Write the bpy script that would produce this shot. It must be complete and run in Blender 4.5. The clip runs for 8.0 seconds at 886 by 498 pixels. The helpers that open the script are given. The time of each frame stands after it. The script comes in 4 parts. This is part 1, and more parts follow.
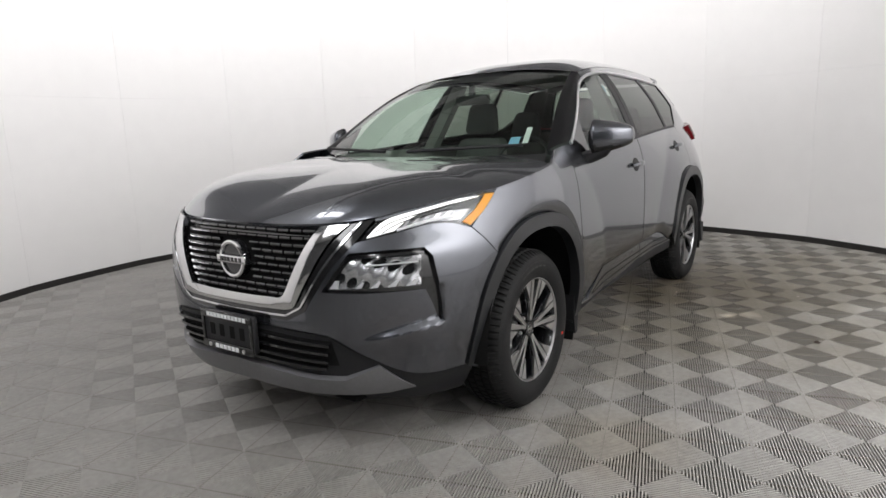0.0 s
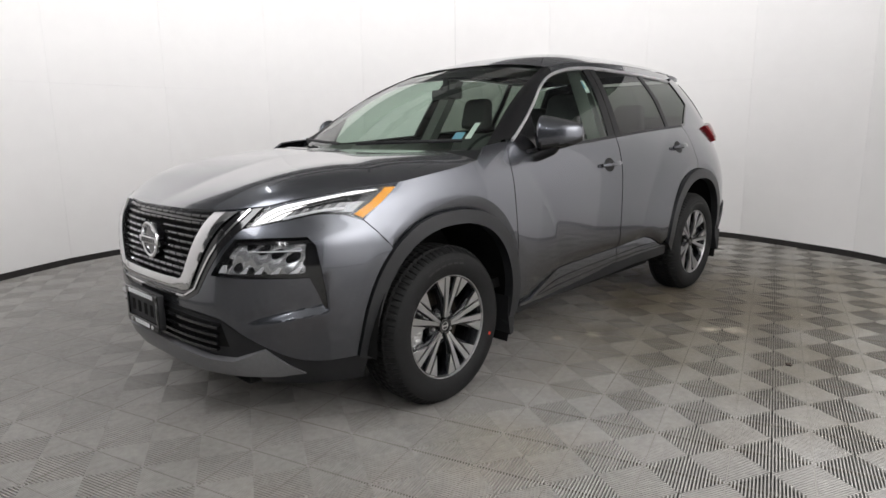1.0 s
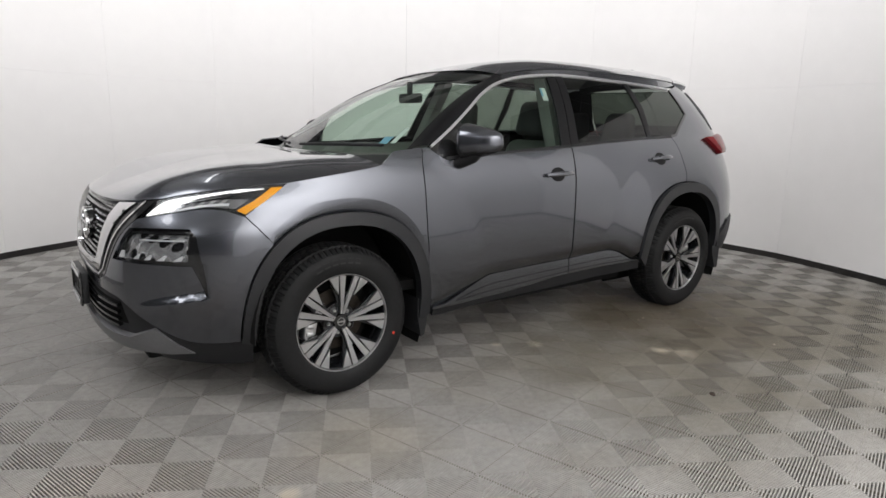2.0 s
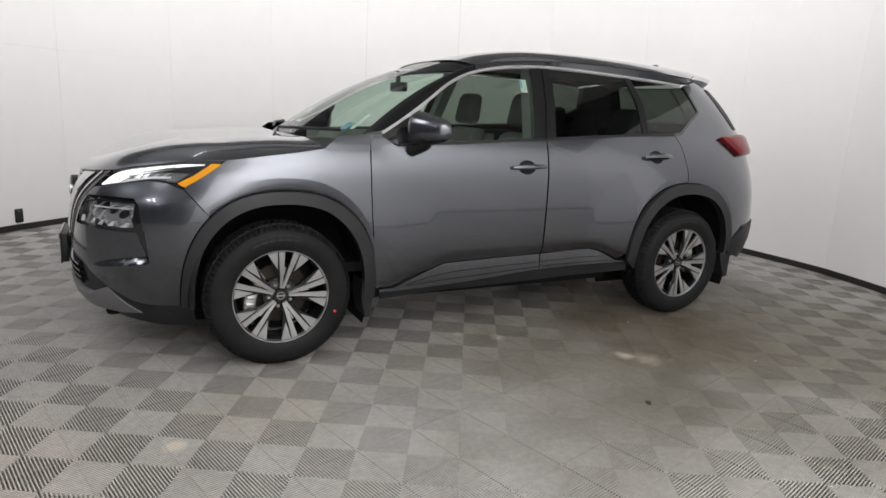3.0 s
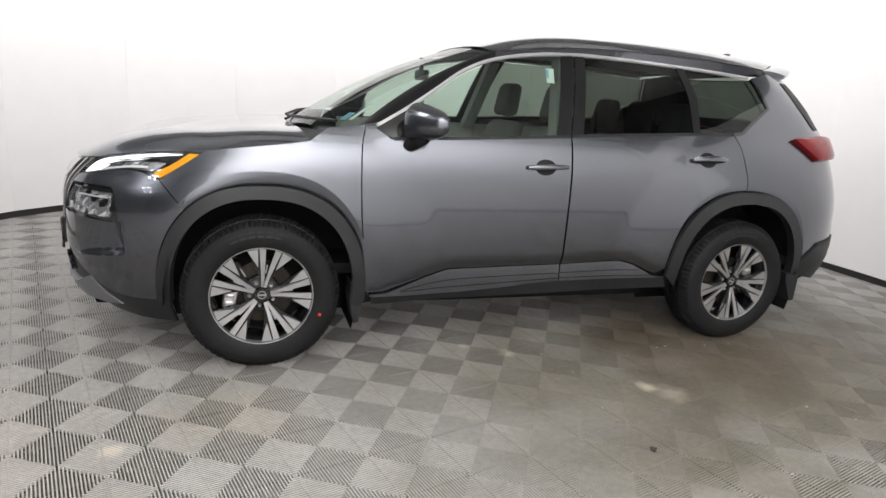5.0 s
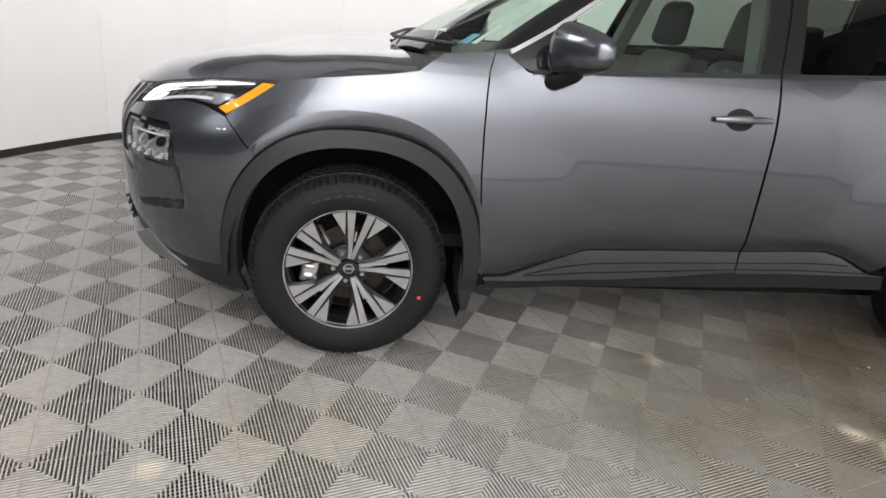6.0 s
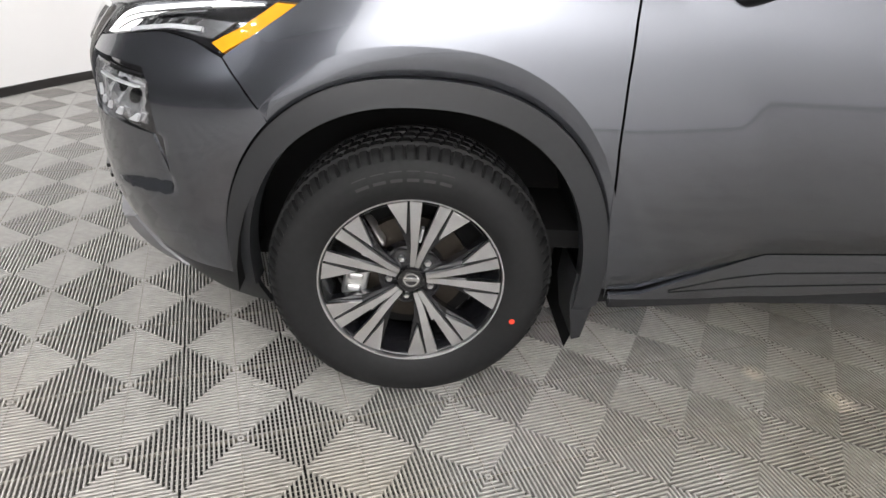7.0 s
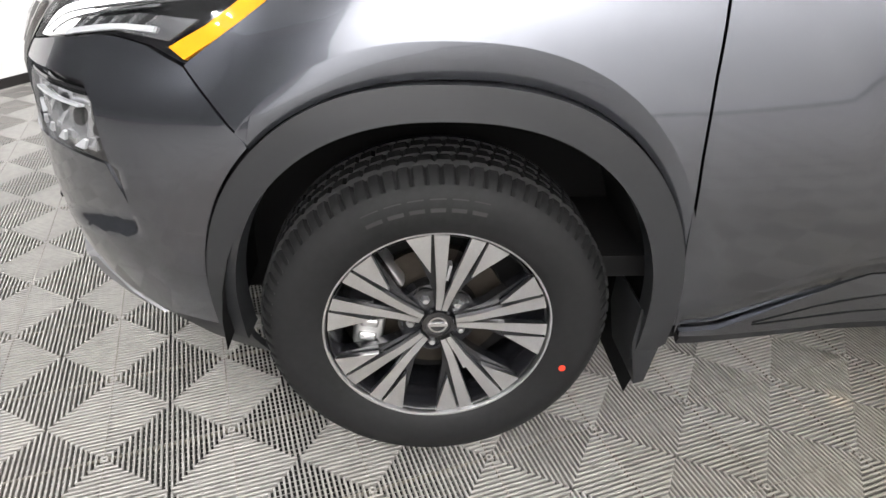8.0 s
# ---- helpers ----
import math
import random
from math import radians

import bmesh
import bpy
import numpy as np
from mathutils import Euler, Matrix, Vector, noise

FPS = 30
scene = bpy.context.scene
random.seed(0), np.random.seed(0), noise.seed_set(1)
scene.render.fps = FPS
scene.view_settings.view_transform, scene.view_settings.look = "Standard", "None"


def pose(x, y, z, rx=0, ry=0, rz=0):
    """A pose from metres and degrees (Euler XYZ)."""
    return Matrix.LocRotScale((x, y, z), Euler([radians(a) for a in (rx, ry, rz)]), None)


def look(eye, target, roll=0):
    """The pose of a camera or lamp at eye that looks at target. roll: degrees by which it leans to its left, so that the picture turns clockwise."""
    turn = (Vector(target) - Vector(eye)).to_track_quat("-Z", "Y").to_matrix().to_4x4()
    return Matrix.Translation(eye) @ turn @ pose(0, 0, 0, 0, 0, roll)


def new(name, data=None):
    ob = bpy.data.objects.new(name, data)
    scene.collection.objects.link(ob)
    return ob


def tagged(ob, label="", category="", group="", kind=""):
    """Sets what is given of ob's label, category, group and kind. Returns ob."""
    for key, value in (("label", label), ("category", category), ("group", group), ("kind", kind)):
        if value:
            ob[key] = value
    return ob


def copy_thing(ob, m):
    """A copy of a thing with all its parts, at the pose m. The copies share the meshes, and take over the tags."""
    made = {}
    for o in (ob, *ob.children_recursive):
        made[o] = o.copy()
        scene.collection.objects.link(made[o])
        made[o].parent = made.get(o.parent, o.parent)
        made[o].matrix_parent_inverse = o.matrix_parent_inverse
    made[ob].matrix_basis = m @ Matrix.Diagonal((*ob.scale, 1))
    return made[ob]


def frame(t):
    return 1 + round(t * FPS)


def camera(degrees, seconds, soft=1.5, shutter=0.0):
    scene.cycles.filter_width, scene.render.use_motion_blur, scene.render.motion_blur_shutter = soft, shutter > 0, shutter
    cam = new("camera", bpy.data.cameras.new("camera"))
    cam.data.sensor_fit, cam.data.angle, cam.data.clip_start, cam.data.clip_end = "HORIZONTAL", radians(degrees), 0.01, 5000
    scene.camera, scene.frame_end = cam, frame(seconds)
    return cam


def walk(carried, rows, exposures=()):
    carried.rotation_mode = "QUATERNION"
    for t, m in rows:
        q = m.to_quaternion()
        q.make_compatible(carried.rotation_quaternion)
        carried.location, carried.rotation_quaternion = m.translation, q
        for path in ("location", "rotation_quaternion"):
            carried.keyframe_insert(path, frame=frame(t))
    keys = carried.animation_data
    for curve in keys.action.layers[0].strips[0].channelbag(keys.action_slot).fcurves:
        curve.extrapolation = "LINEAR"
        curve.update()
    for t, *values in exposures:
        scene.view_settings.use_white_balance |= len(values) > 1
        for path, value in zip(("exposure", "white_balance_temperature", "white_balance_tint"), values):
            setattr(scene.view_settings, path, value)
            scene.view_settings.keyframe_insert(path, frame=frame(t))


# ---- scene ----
cam = camera(70.1, 8.0)
PATH = [
    (0, (-2.472, -2.117, 1.274), (-0.862, -0.993, 0.895), -2.2),
    (0.5, (-2.267, -2.381, 1.252), (-0.735, -1.145, 0.896), -2.2),
    (1, (-1.978, -2.729, 1.25), (-0.556, -1.377, 0.863), -0.8),
    (1.5, (-1.63, -3.064, 1.277), (-0.321, -1.607, 0.872), 0.2),
    (2, (-1.317, -3.428, 1.308), (-0.151, -1.855, 0.904), 1.1),
    (2.2, (-1.174, -3.532, 1.292), (-0.06, -1.924, 0.874), 1.0),
    (3.3, (-0.508, -3.95, 1.326), (0.317, -2.181, 0.891), 3.9),
    (3.5, (-0.415, -3.96, 1.343), (0.379, -2.177, 0.907), 4.2),
    (4, (-0.208, -4.036, 1.355), (0.473, -2.199, 0.951), 4.1),
    (4.2, (-0.15, -4.044, 1.358), (0.482, -2.189, 0.958), 3.9),
    (5.3, (-0.072, -3.6, 1.335), (0.508, -1.769, 0.776), 4.2),
    (5.5, (-0.057, -3.458, 1.325), (0.476, -1.632, 0.708), 4.4),
    (6, (-0.008, -3.032, 1.295), (0.292, -1.188, 0.581), 5.4),
    (6.5, (-0.074, -2.585, 1.239), (0.117, -0.789, 0.379), 4.7),
    (7, (-0.032, -2.238, 1.204), (0.105, -0.484, 0.252), 4.0),
    (7.5, (-0.047, -2.022, 1.187), (0.035, -0.293, 0.185), 2.5),
    (8, (-0.078, -1.899, 1.178), (0.061, -0.192, 0.144), 1.4),
]
walk(cam, [(t, look(eye, target, roll)) for t, eye, target, roll in PATH], [(0, -0.08), (1.5, -0.2), (3.5, -0.22), (4.2, -0.08), (5.5, 0.3), (6, 0.27), (7, 0.66), (8, 0.97)])

# ---- light ----
CX, CY, RAD, HIGH = 1.09, 0.08, 4.0, 3.0    # the round booth: centre, radius, height of its wall
world = bpy.data.worlds.new("world")
scene.world = world
world.use_nodes = True
world.node_tree.nodes["Background"].inputs[0].default_value = (1, 1, 1, 1)
world.node_tree.nodes["Background"].inputs[1].default_value = 0.05


def area_lamp(x, y, z, sx, sy, watts, tint=(1.0, 0.998, 1.012)):
    data = bpy.data.lights.new("area_light", "AREA")
    data.shape, data.size, data.size_y, data.energy, data.color = "RECTANGLE", sx, sy, watts, tint
    ob = new("area_light", data)
    ob.location = (x, y, z)
    return ob


# fill light added out of view overhead, brightens the floor before the nose
FILL_LAMPS = [(-3.2, -0.5)]
WATTS = [90]
for (lx, ly), watts in zip(FILL_LAMPS, WATTS):
    area_lamp(lx, ly, 3.93, 2.6, 1.3, watts)
# unseen washers added before the straight wall behind the camera, to brighten its reflection
SOUTH = [(-1.2, 205), (0.6, 162), (2.3, 52), (3.9, 24)]
for lx, watts in SOUTH:
    wash = area_lamp(lx, -3.4, 3.7, 1.2, 0.5, watts)
    wash.rotation_euler = (radians(52), 0, radians(180))
# three pairs of small round lamps high in the hall before the car
SPOTS = [(-4.70, -2.90), (-4.50, -3.20), (-5.15, -3.45), (-4.95, -3.78), (-6.15, -4.75), (-5.90, -5.10)]
for lx, ly in SPOTS:
    spot = area_lamp(lx, ly, 3.80, 0.16, 0.16, 8)
    spot.data.shape = "DISK"
# unseen wall washers, added round the booth above eye level to brighten the white wall
WASH = [(-28 + 22 * k) for k in range(9)]
for a in WASH:
    wash = area_lamp(CX + 2.0 * math.cos(radians(a)), CY + 2.0 * math.sin(radians(a)), 3.4, 1.2, 0.5, 28 if a > 30 else 26)
    wash.rotation_euler = (radians(60), 0, radians(a - 90))


# ---- materials ----
def material(name, colour, rough=0.5, metal=0.0, coat=0.0, coat_rough=0.09, grain=0.0, grain_size=60.0, bump=0.0, bump_size=200.0, spread=0.0, emit=0.0, spec=0.5):
    """A principled material with colour variation at two scales and fine relief."""
    m = bpy.data.materials.new(name)
    m.use_nodes = True
    t = m.node_tree
    p = t.nodes["Principled BSDF"]
    p.inputs["Base Color"].default_value = (*colour, 1)
    p.inputs["Roughness"].default_value = rough
    p.inputs["Metallic"].default_value = metal
    p.inputs["Coat Weight"].default_value = coat
    p.inputs["Coat Roughness"].default_value = coat_rough
    p.inputs["Specular IOR Level"].default_value = spec
    if emit:
        p.inputs["Emission Color"].default_value = (*colour, 1)
        p.inputs["Emission Strength"].default_value = emit
    geo = t.nodes.new("ShaderNodeNewGeometry")
    if grain:
        fine, wide = t.nodes.new("ShaderNodeTexNoise"), t.nodes.new("ShaderNodeTexNoise")
        fine.inputs["Scale"].default_value, wide.inputs["Scale"].default_value = grain_size, grain_size / 14
        fine.inputs["Detail"].default_value = wide.inputs["Detail"].default_value = 5
        both = t.nodes.new("ShaderNodeMath")
        both.operation = "ADD"
        span = t.nodes.new("ShaderNodeMapRange")
        span.inputs["From Min"].default_value, span.inputs["From Max"].default_value = 0.6, 1.4
        span.inputs["To Min"].default_value, span.inputs["To Max"].default_value = 1 - grain, 1 + grain
        mul = t.nodes.new("ShaderNodeVectorMath")
        mul.operation = "SCALE"
        mul.inputs[0].default_value = colour
        for n in (fine, wide):
            t.links.new(geo.outputs["Position"], n.inputs["Vector"])
        t.links.new(fine.outputs[0], both.inputs[0])
        t.links.new(wide.outputs[0], both.inputs[1])
        t.links.new(both.outputs[0], span.inputs["Value"])
        t.links.new(span.outputs[0], mul.inputs["Scale"])
        t.links.new(mul.outputs[0], p.inputs["Base Color"])
        if spread:
            rs = t.nodes.new("ShaderNodeMapRange")
            rs.inputs["To Min"].default_value, rs.inputs["To Max"].default_value = rough - spread, rough + spread
            t.links.new(wide.outputs[0], rs.inputs["Value"])
            t.links.new(rs.outputs[0], p.inputs["Roughness"])
    if bump:
        tex, b = t.nodes.new("ShaderNodeTexNoise"), t.nodes.new("ShaderNodeBump")
        tex.inputs["Scale"].default_value, tex.inputs["Detail"].default_value = bump_size, 3
        b.inputs["Strength"].default_value, b.inputs["Distance"].default_value = bump, 0.002
        t.links.new(geo.outputs["Position"], tex.inputs["Vector"])
        t.links.new(tex.outputs[0], b.inputs["Height"])
        t.links.new(b.outputs[0], p.inputs["Normal"])
    return m


def pane(name, tint, gloss=1.0):
    """Thin tinted glass: clear tint with a mirror share by the angle."""
    m = bpy.data.materials.new(name)
    m.use_nodes = True
    t = m.node_tree
    t.nodes.clear()
    out, mix, clear, shine, f, power, span = (t.nodes.new("ShaderNode" + k) for k in ("OutputMaterial", "MixShader", "BsdfTransparent", "BsdfGlossy", "LayerWeight", "Math", "MapRange"))
    clear.inputs[0].default_value = (*tint, 1)
    shine.inputs["Roughness"].default_value = 0.01
    shine.inputs[0].default_value = (gloss, gloss, gloss, 1)
    f.inputs[0].default_value = 0.5
    power.operation, power.inputs[1].default_value = "POWER", 5.0
    span.inputs["To Min"].default_value, span.inputs["To Max"].default_value = 0.045, 0.7
    t.links.new(f.outputs["Facing"], power.inputs[0])
    t.links.new(power.outputs[0], span.inputs["Value"])
    t.links.new(span.outputs[0], mix.inputs[0])
    t.links.new(clear.outputs[0], mix.inputs[1])
    t.links.new(shine.outputs[0], mix.inputs[2])
    t.links.new(mix.outputs[0], out.inputs[0])
    return m


PAINT = material("gunmetal_paint", (0.130, 0.137, 0.156), rough=0.25, metal=0.92, coat=1.0, coat_rough=0.04, grain=0.05, grain_size=900)
PLASTIC = material("satin_black_plastic", (0.02, 0.0205, 0.022), spec=0.3, rough=0.45, grain=0.15, grain_size=90, bump=0.15, bump_size=900)
FLARE = material("grey_cladding", (0.020, 0.021, 0.023), spec=0.5, rough=0.38, grain=0.1, grain_size=80, bump=0.1, bump_size=900)
GLOSS = material("gloss_black", (0.012, 0.012, 0.013), rough=0.07, coat=0.6)
DARK = material("dark_shell", (0.009, 0.009, 0.009), spec=0.1, rough=0.85)
CHROME = material("chrome", (0.78, 0.78, 0.79), rough=0.12, metal=1.0)
SATIN = material("satin_silver", (0.62, 0.62, 0.63), rough=0.32, metal=0.55)
LIP = material("silver_lip", (0.23, 0.23, 0.24), rough=0.4, metal=0.5, grain=0.08, grain_size=60)
MACHINED = material("machined_alloy", (0.66, 0.66, 0.67), rough=0.30, metal=1.0, grain=0.06, grain_size=200)
RIMBLACK = material("rim_black", (0.009, 0.0092, 0.011), rough=0.22, coat=0.3)
RUBBER = material("tyre_rubber", (0.012, 0.0122, 0.0125), spec=0.22, rough=0.6, grain=0.3, grain_size=70, spread=0.12, bump=0.2, bump_size=500)
DISC = material("brake_disc", (0.040, 0.033, 0.026), rough=0.5, metal=0.7, grain=0.3, grain_size=60)
STEEL = material("bright_steel", (0.7, 0.7, 0.7), rough=0.3, metal=0.9)
RED = material("red_paint_dot", (0.8, 0.05, 0.02), rough=0.6)
AMBER = material("amber_lens", (0.95, 0.39, 0.010), rough=0.4, coat=0.15, spec=0.2)
REDLENS = material("red_lens", (0.20, 0.008, 0.012), rough=0.2, coat=0.25, spec=0.3)
LED = material("daytime_led", (1.0, 0.98, 0.95), rough=0.3, emit=1.3)
LENS = pane("clear_lens", (0.93, 0.94, 0.95), 0.5)
REFLECTOR = material("lamp_reflector", (0.55, 0.55, 0.57), rough=0.22, metal=0.9)
FOGDARK = material("lamp_chamber", (0.36, 0.36, 0.37), rough=0.2, metal=0.8)
FOGMIRROR = material("lamp_mirror", (0.58, 0.58, 0.59), rough=0.22, metal=0.75)
FOGBRIGHT = material("lamp_bowl", (0.74, 0.74, 0.75), rough=0.3, metal=0.3)
PRINT = material("raised_rubber", (0.021, 0.021, 0.0205), rough=0.42, spec=0.3)
SCREEN = pane("windscreen_glass", (0.74, 0.84, 0.77))
CLEAR = pane("door_glass", (0.66, 0.76, 0.69))
PRIVACY = pane("privacy_glass", (0.22, 0.25, 0.22))
PILLAR = material("matt_black_film", (0.010, 0.010, 0.011), rough=0.42, spec=0.22)
CLOTH = material("charcoal_cloth", (0.05, 0.05, 0.052), rough=0.9, grain=0.25, grain_size=120, bump=0.3, bump_size=700)
CLOTH_GREY = material("grey_cloth", (0.10, 0.104, 0.10), rough=0.9, grain=0.2, grain_size=120, bump=0.3, bump_size=700)
TRIM = material("cabin_trim", (0.23, 0.235, 0.225), rough=0.8, grain=0.1, grain_size=90)
LINER = material("headliner", (0.42, 0.43, 0.41), rough=0.95, grain=0.08, grain_size=200)
WHITE = material("white_print", (0.85, 0.86, 0.87), rough=0.5)
BLUE = material("blue_print", (0.25, 0.5, 0.72), rough=0.5)
WALLPAINT = material("white_wall_panel", (0.80, 0.785, 0.775), rough=0.75, grain=0.02, grain_size=6, bump=0.05, bump_size=80)
CEIL = material("dark_ceiling", (0.06, 0.06, 0.062), rough=0.8, grain=0.03, grain_size=8)
HALLTOP = material("grey_ceiling", (0.62, 0.62, 0.61), rough=0.8, grain=0.03, grain_size=8)
BASE = material("black_rubber_base", (0.016, 0.014, 0.013), rough=0.6, grain=0.2, grain_size=30)
TILE = material("ribbed_grey_tile", (0.335, 0.324, 0.304), rough=0.34, grain=0.22, grain_size=34, spread=0.1, bump=0.15, bump_size=300)


def soil(m, centre, radius, colour, amount, blend="MULTIPLY", rag=1.6):
    """Brown traffic dirt with a ragged edge, trodden into the tiles round a place."""
    t = m.node_tree
    p = t.nodes["Principled BSDF"]
    old = p.inputs["Base Color"].links[0].from_socket
    geo, dist, ragged, sub, span, mix = (t.nodes.new("ShaderNode" + k) for k in ("NewGeometry", "VectorMath", "TexNoise", "Math", "MapRange", "Mix"))
    dist.operation = "DISTANCE"
    dist.inputs[1].default_value = centre
    ragged.inputs["Scale"].default_value, ragged.inputs["Detail"].default_value = rag, 6
    sub.operation, sub.inputs[1].default_value = "MULTIPLY_ADD", radius * 1.4
    mix.data_type, mix.blend_type = "RGBA", blend
    mix.inputs[7].default_value = (*colour, 1)
    t.links.new(geo.outputs["Position"], dist.inputs[0])
    t.links.new(geo.outputs["Position"], ragged.inputs["Vector"])
    t.links.new(ragged.outputs[0], sub.inputs[0])
    t.links.new(dist.outputs["Value"], sub.inputs[2])
    span.inputs["From Min"].default_value, span.inputs["From Max"].default_value = radius * 1.0, radius * 1.9
    span.inputs["To Min"].default_value, span.inputs["To Max"].default_value = amount, 0.0
    t.links.new(sub.outputs[0], span.inputs["Value"])
    t.links.new(span.outputs[0], mix.inputs[0])
    t.links.new(old, mix.inputs[6])
    t.links.new(mix.outputs[2], p.inputs["Base Color"])


soil(TILE, (2.9, -1.5, 0), 2.0, (0.46, 0.42, 0.34), 0.85)
soil(TILE, (2.5, -0.9, 0), 0.75, (0.62, 0.55, 0.45), 0.8)
soil(TILE, (1.5, -1.4, 0), 1.0, (0.70, 0.66, 0.58), 0.75)
soil(TILE, (-0.1, -1.3, 0), 0.3, (0.90, 0.81, 0.64), 0.4)
soil(TILE, (-1.3, -1.6, 0), 0.8, (0.97, 0.87, 0.80), 0.6)
for sx, sy, sr, amount in ((1.815, -1.37, 0.05, 0.8), (1.90, -1.46, 0.09, 0.4), (1.27, -0.88, 0.05, 0.55), (1.07, -0.76, 0.04, 0.5), (-0.551, -1.503, 0.045, 0.6)):
    soil(TILE, (sx, sy, 0), sr, (0.62, 0.55, 0.44), amount, "MIX", 13)
UNDER = material("tile_shadow_gap", (0.014, 0.013, 0.012), rough=0.9, grain=0.2, grain_size=20)
SEAMDUST = material("dusty_seam", (0.17, 0.155, 0.13), rough=0.8, grain=0.3, grain_size=30)
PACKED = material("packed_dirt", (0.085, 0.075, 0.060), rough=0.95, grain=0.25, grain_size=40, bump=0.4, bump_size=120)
DEBRIS = material("dried_dirt", (0.42, 0.38, 0.32), rough=0.95, grain=0.2, grain_size=60)
DARKBIT = material("dark_crumb", (0.05, 0.035, 0.028), rough=0.9)


# ---- mesh tools ----
def part(name, bm, mat, parent=None, label="", sharp=32):
    me = bpy.data.meshes.new(name)
    bmesh.ops.recalc_face_normals(bm, faces=bm.faces) if name.endswith("!") else None
    bm.normal_update()
    bm.to_mesh(me)
    bm.free()
    me.materials.append(mat)
    for f in me.polygons:
        f.use_smooth = True
    me.set_sharp_from_angle(angle=radians(sharp))
    ob = new(name.rstrip("!"), me)
    if parent:
        ob.parent = parent
    if label:
        tagged(ob, label)
    return ob


def mirrored(bm):
    other = bm.copy()
    for v in other.verts:
        v.co.y = -v.co.y
    bmesh.ops.reverse_faces(other, faces=other.faces)
    return other


def pair(name, bm, mat, parents, label="", sharp=32):
    other = mirrored(bm)
    if not isinstance(parents, tuple):
        parents = (parents, parents)
    return part(name, bm, mat, parents[0], label, sharp), part(name, other, mat, parents[1], label, sharp)


def join(*bms):
    total = bmesh.new()
    for b in bms:
        me = bpy.data.meshes.new("piece")
        b.to_mesh(me)
        b.free()
        total.from_mesh(me)
        bpy.data.meshes.remove(me)
    return total


def curve(pts, n=6):
    """A smooth open line through flat points."""
    out = []
    for i in range(len(pts) - 1):
        p0, p1, p2, p3 = pts[max(i - 1, 0)], pts[i], pts[i + 1], pts[min(i + 2, len(pts) - 1)]
        for k in range(n):
            u = k / n
            out.append(tuple(0.5 * (2 * b + (c - a) * u + (2 * a - 5 * b + 4 * c - d) * u * u + (3 * b - a - 3 * c + d) * u ** 3) for a, b, c, d in zip(p0, p1, p2, p3)))
    return out + [tuple(pts[-1])]


def skin_point(s, z, off):
    p = Vector(ring(s, z))
    if not off:
        return p
    e = 0.004
    du = Vector(ring(s + e, z)) - Vector(ring(s - e, z))
    dv = Vector(ring(s, z + e)) - Vector(ring(s, z - e))
    n = du.cross(dv).normalized()
    return p + n * off


def panel(outline, off=0.0, depth=0.014, step=0.05, middle=False, roll=0.0, surface=skin_point):
    """A skin panel: a flat outline in (s, z), cut into cells, laid on the skin, its rim turned in. middle: it meets its mirror half at the car's middle."""
    bm = bmesh.new()
    clean = [outline[0]]
    for p in outline[1:]:
        if math.dist(p, clean[-1]) > 0.002:
            clean.append(p)
    if math.dist(clean[0], clean[-1]) < 0.002:
        clean.pop()
    face = bm.faces.new([bm.verts.new((p[0], 0, p[1])) for p in clean])
    for axis in (0, 2):
        lo, hi = min(v.co[axis] for v in bm.verts), max(v.co[axis] for v in bm.verts)
        k = math.ceil(lo / step)
        while k * step < hi:
            if min(k * step - lo, hi - k * step) > 0.004:
                co, no = [0, 0, 0], [0, 0, 0]
                co[axis], no[axis] = k * step, 1
                bmesh.ops.bisect_plane(bm, geom=bm.verts[:] + bm.edges[:] + bm.faces[:], dist=0.0004, plane_co=co, plane_no=no)
            k += 1
    bm.normal_update()
    s0 = XC - LF
    rim = [e for e in bm.edges if len(e.link_faces) == 1 and not (middle and all(abs(v.co.x - s0) < 1e-4 for v in e.verts))]
    edge = {v for e in rim for v in e.verts}
    made = bmesh.ops.extrude_edge_only(bm, edges=rim)["geom"]
    low = {g for g in made if isinstance(g, bmesh.types.BMVert)}
    for v in bm.verts:
        o = off - depth if v in low else off - roll if v in edge else off
        v.co = surface(v.co.x, v.co.z, o)
    bmesh.ops.recalc_face_normals(bm, faces=bm.faces)
    far = max(bm.faces, key=lambda f: f.calc_area())
    if far.normal.dot(Vector((0, -1, 0)) if far.calc_center_median().x > -0.6 else Vector((-1, -0.3, 0))) < 0:
        bmesh.ops.reverse_faces(bm, faces=bm.faces)
    if middle:
        bm = join(bm, mirrored(bm))
        bmesh.ops.remove_doubles(bm, verts=[v for v in bm.verts if abs(v.co.y) < 0.002], dist=0.003)
    return bm


def band(line, width):
    """The outline of a strip of that width along a flat line."""
    up, down = [], []
    for i, p in enumerate(line):
        a, b = line[max(i - 1, 0)], line[min(i + 1, len(line) - 1)]
        d = Vector((b[0] - a[0], b[1] - a[1])).normalized()
        up.append((p[0] - d.y * width / 2, p[1] + d.x * width / 2))
        down.append((p[0] + d.y * width / 2, p[1] - d.x * width / 2))
    return up + down[::-1]


def grid(fn, nu, nv):
    bm = bmesh.new()
    vs = [[bm.verts.new(fn(i / nu, j / nv)) for j in range(nv + 1)] for i in range(nu + 1)]
    for i in range(nu):
        for j in range(nv):
            bm.faces.new((vs[i][j], vs[i + 1][j], vs[i + 1][j + 1], vs[i][j + 1]))
    return bm


def facing(bm, way):
    bm.normal_update()
    if sum((f.normal.dot(Vector(way)) * f.calc_area() for f in bm.faces)) < 0:
        bmesh.ops.reverse_faces(bm, faces=bm.faces)
    return bm


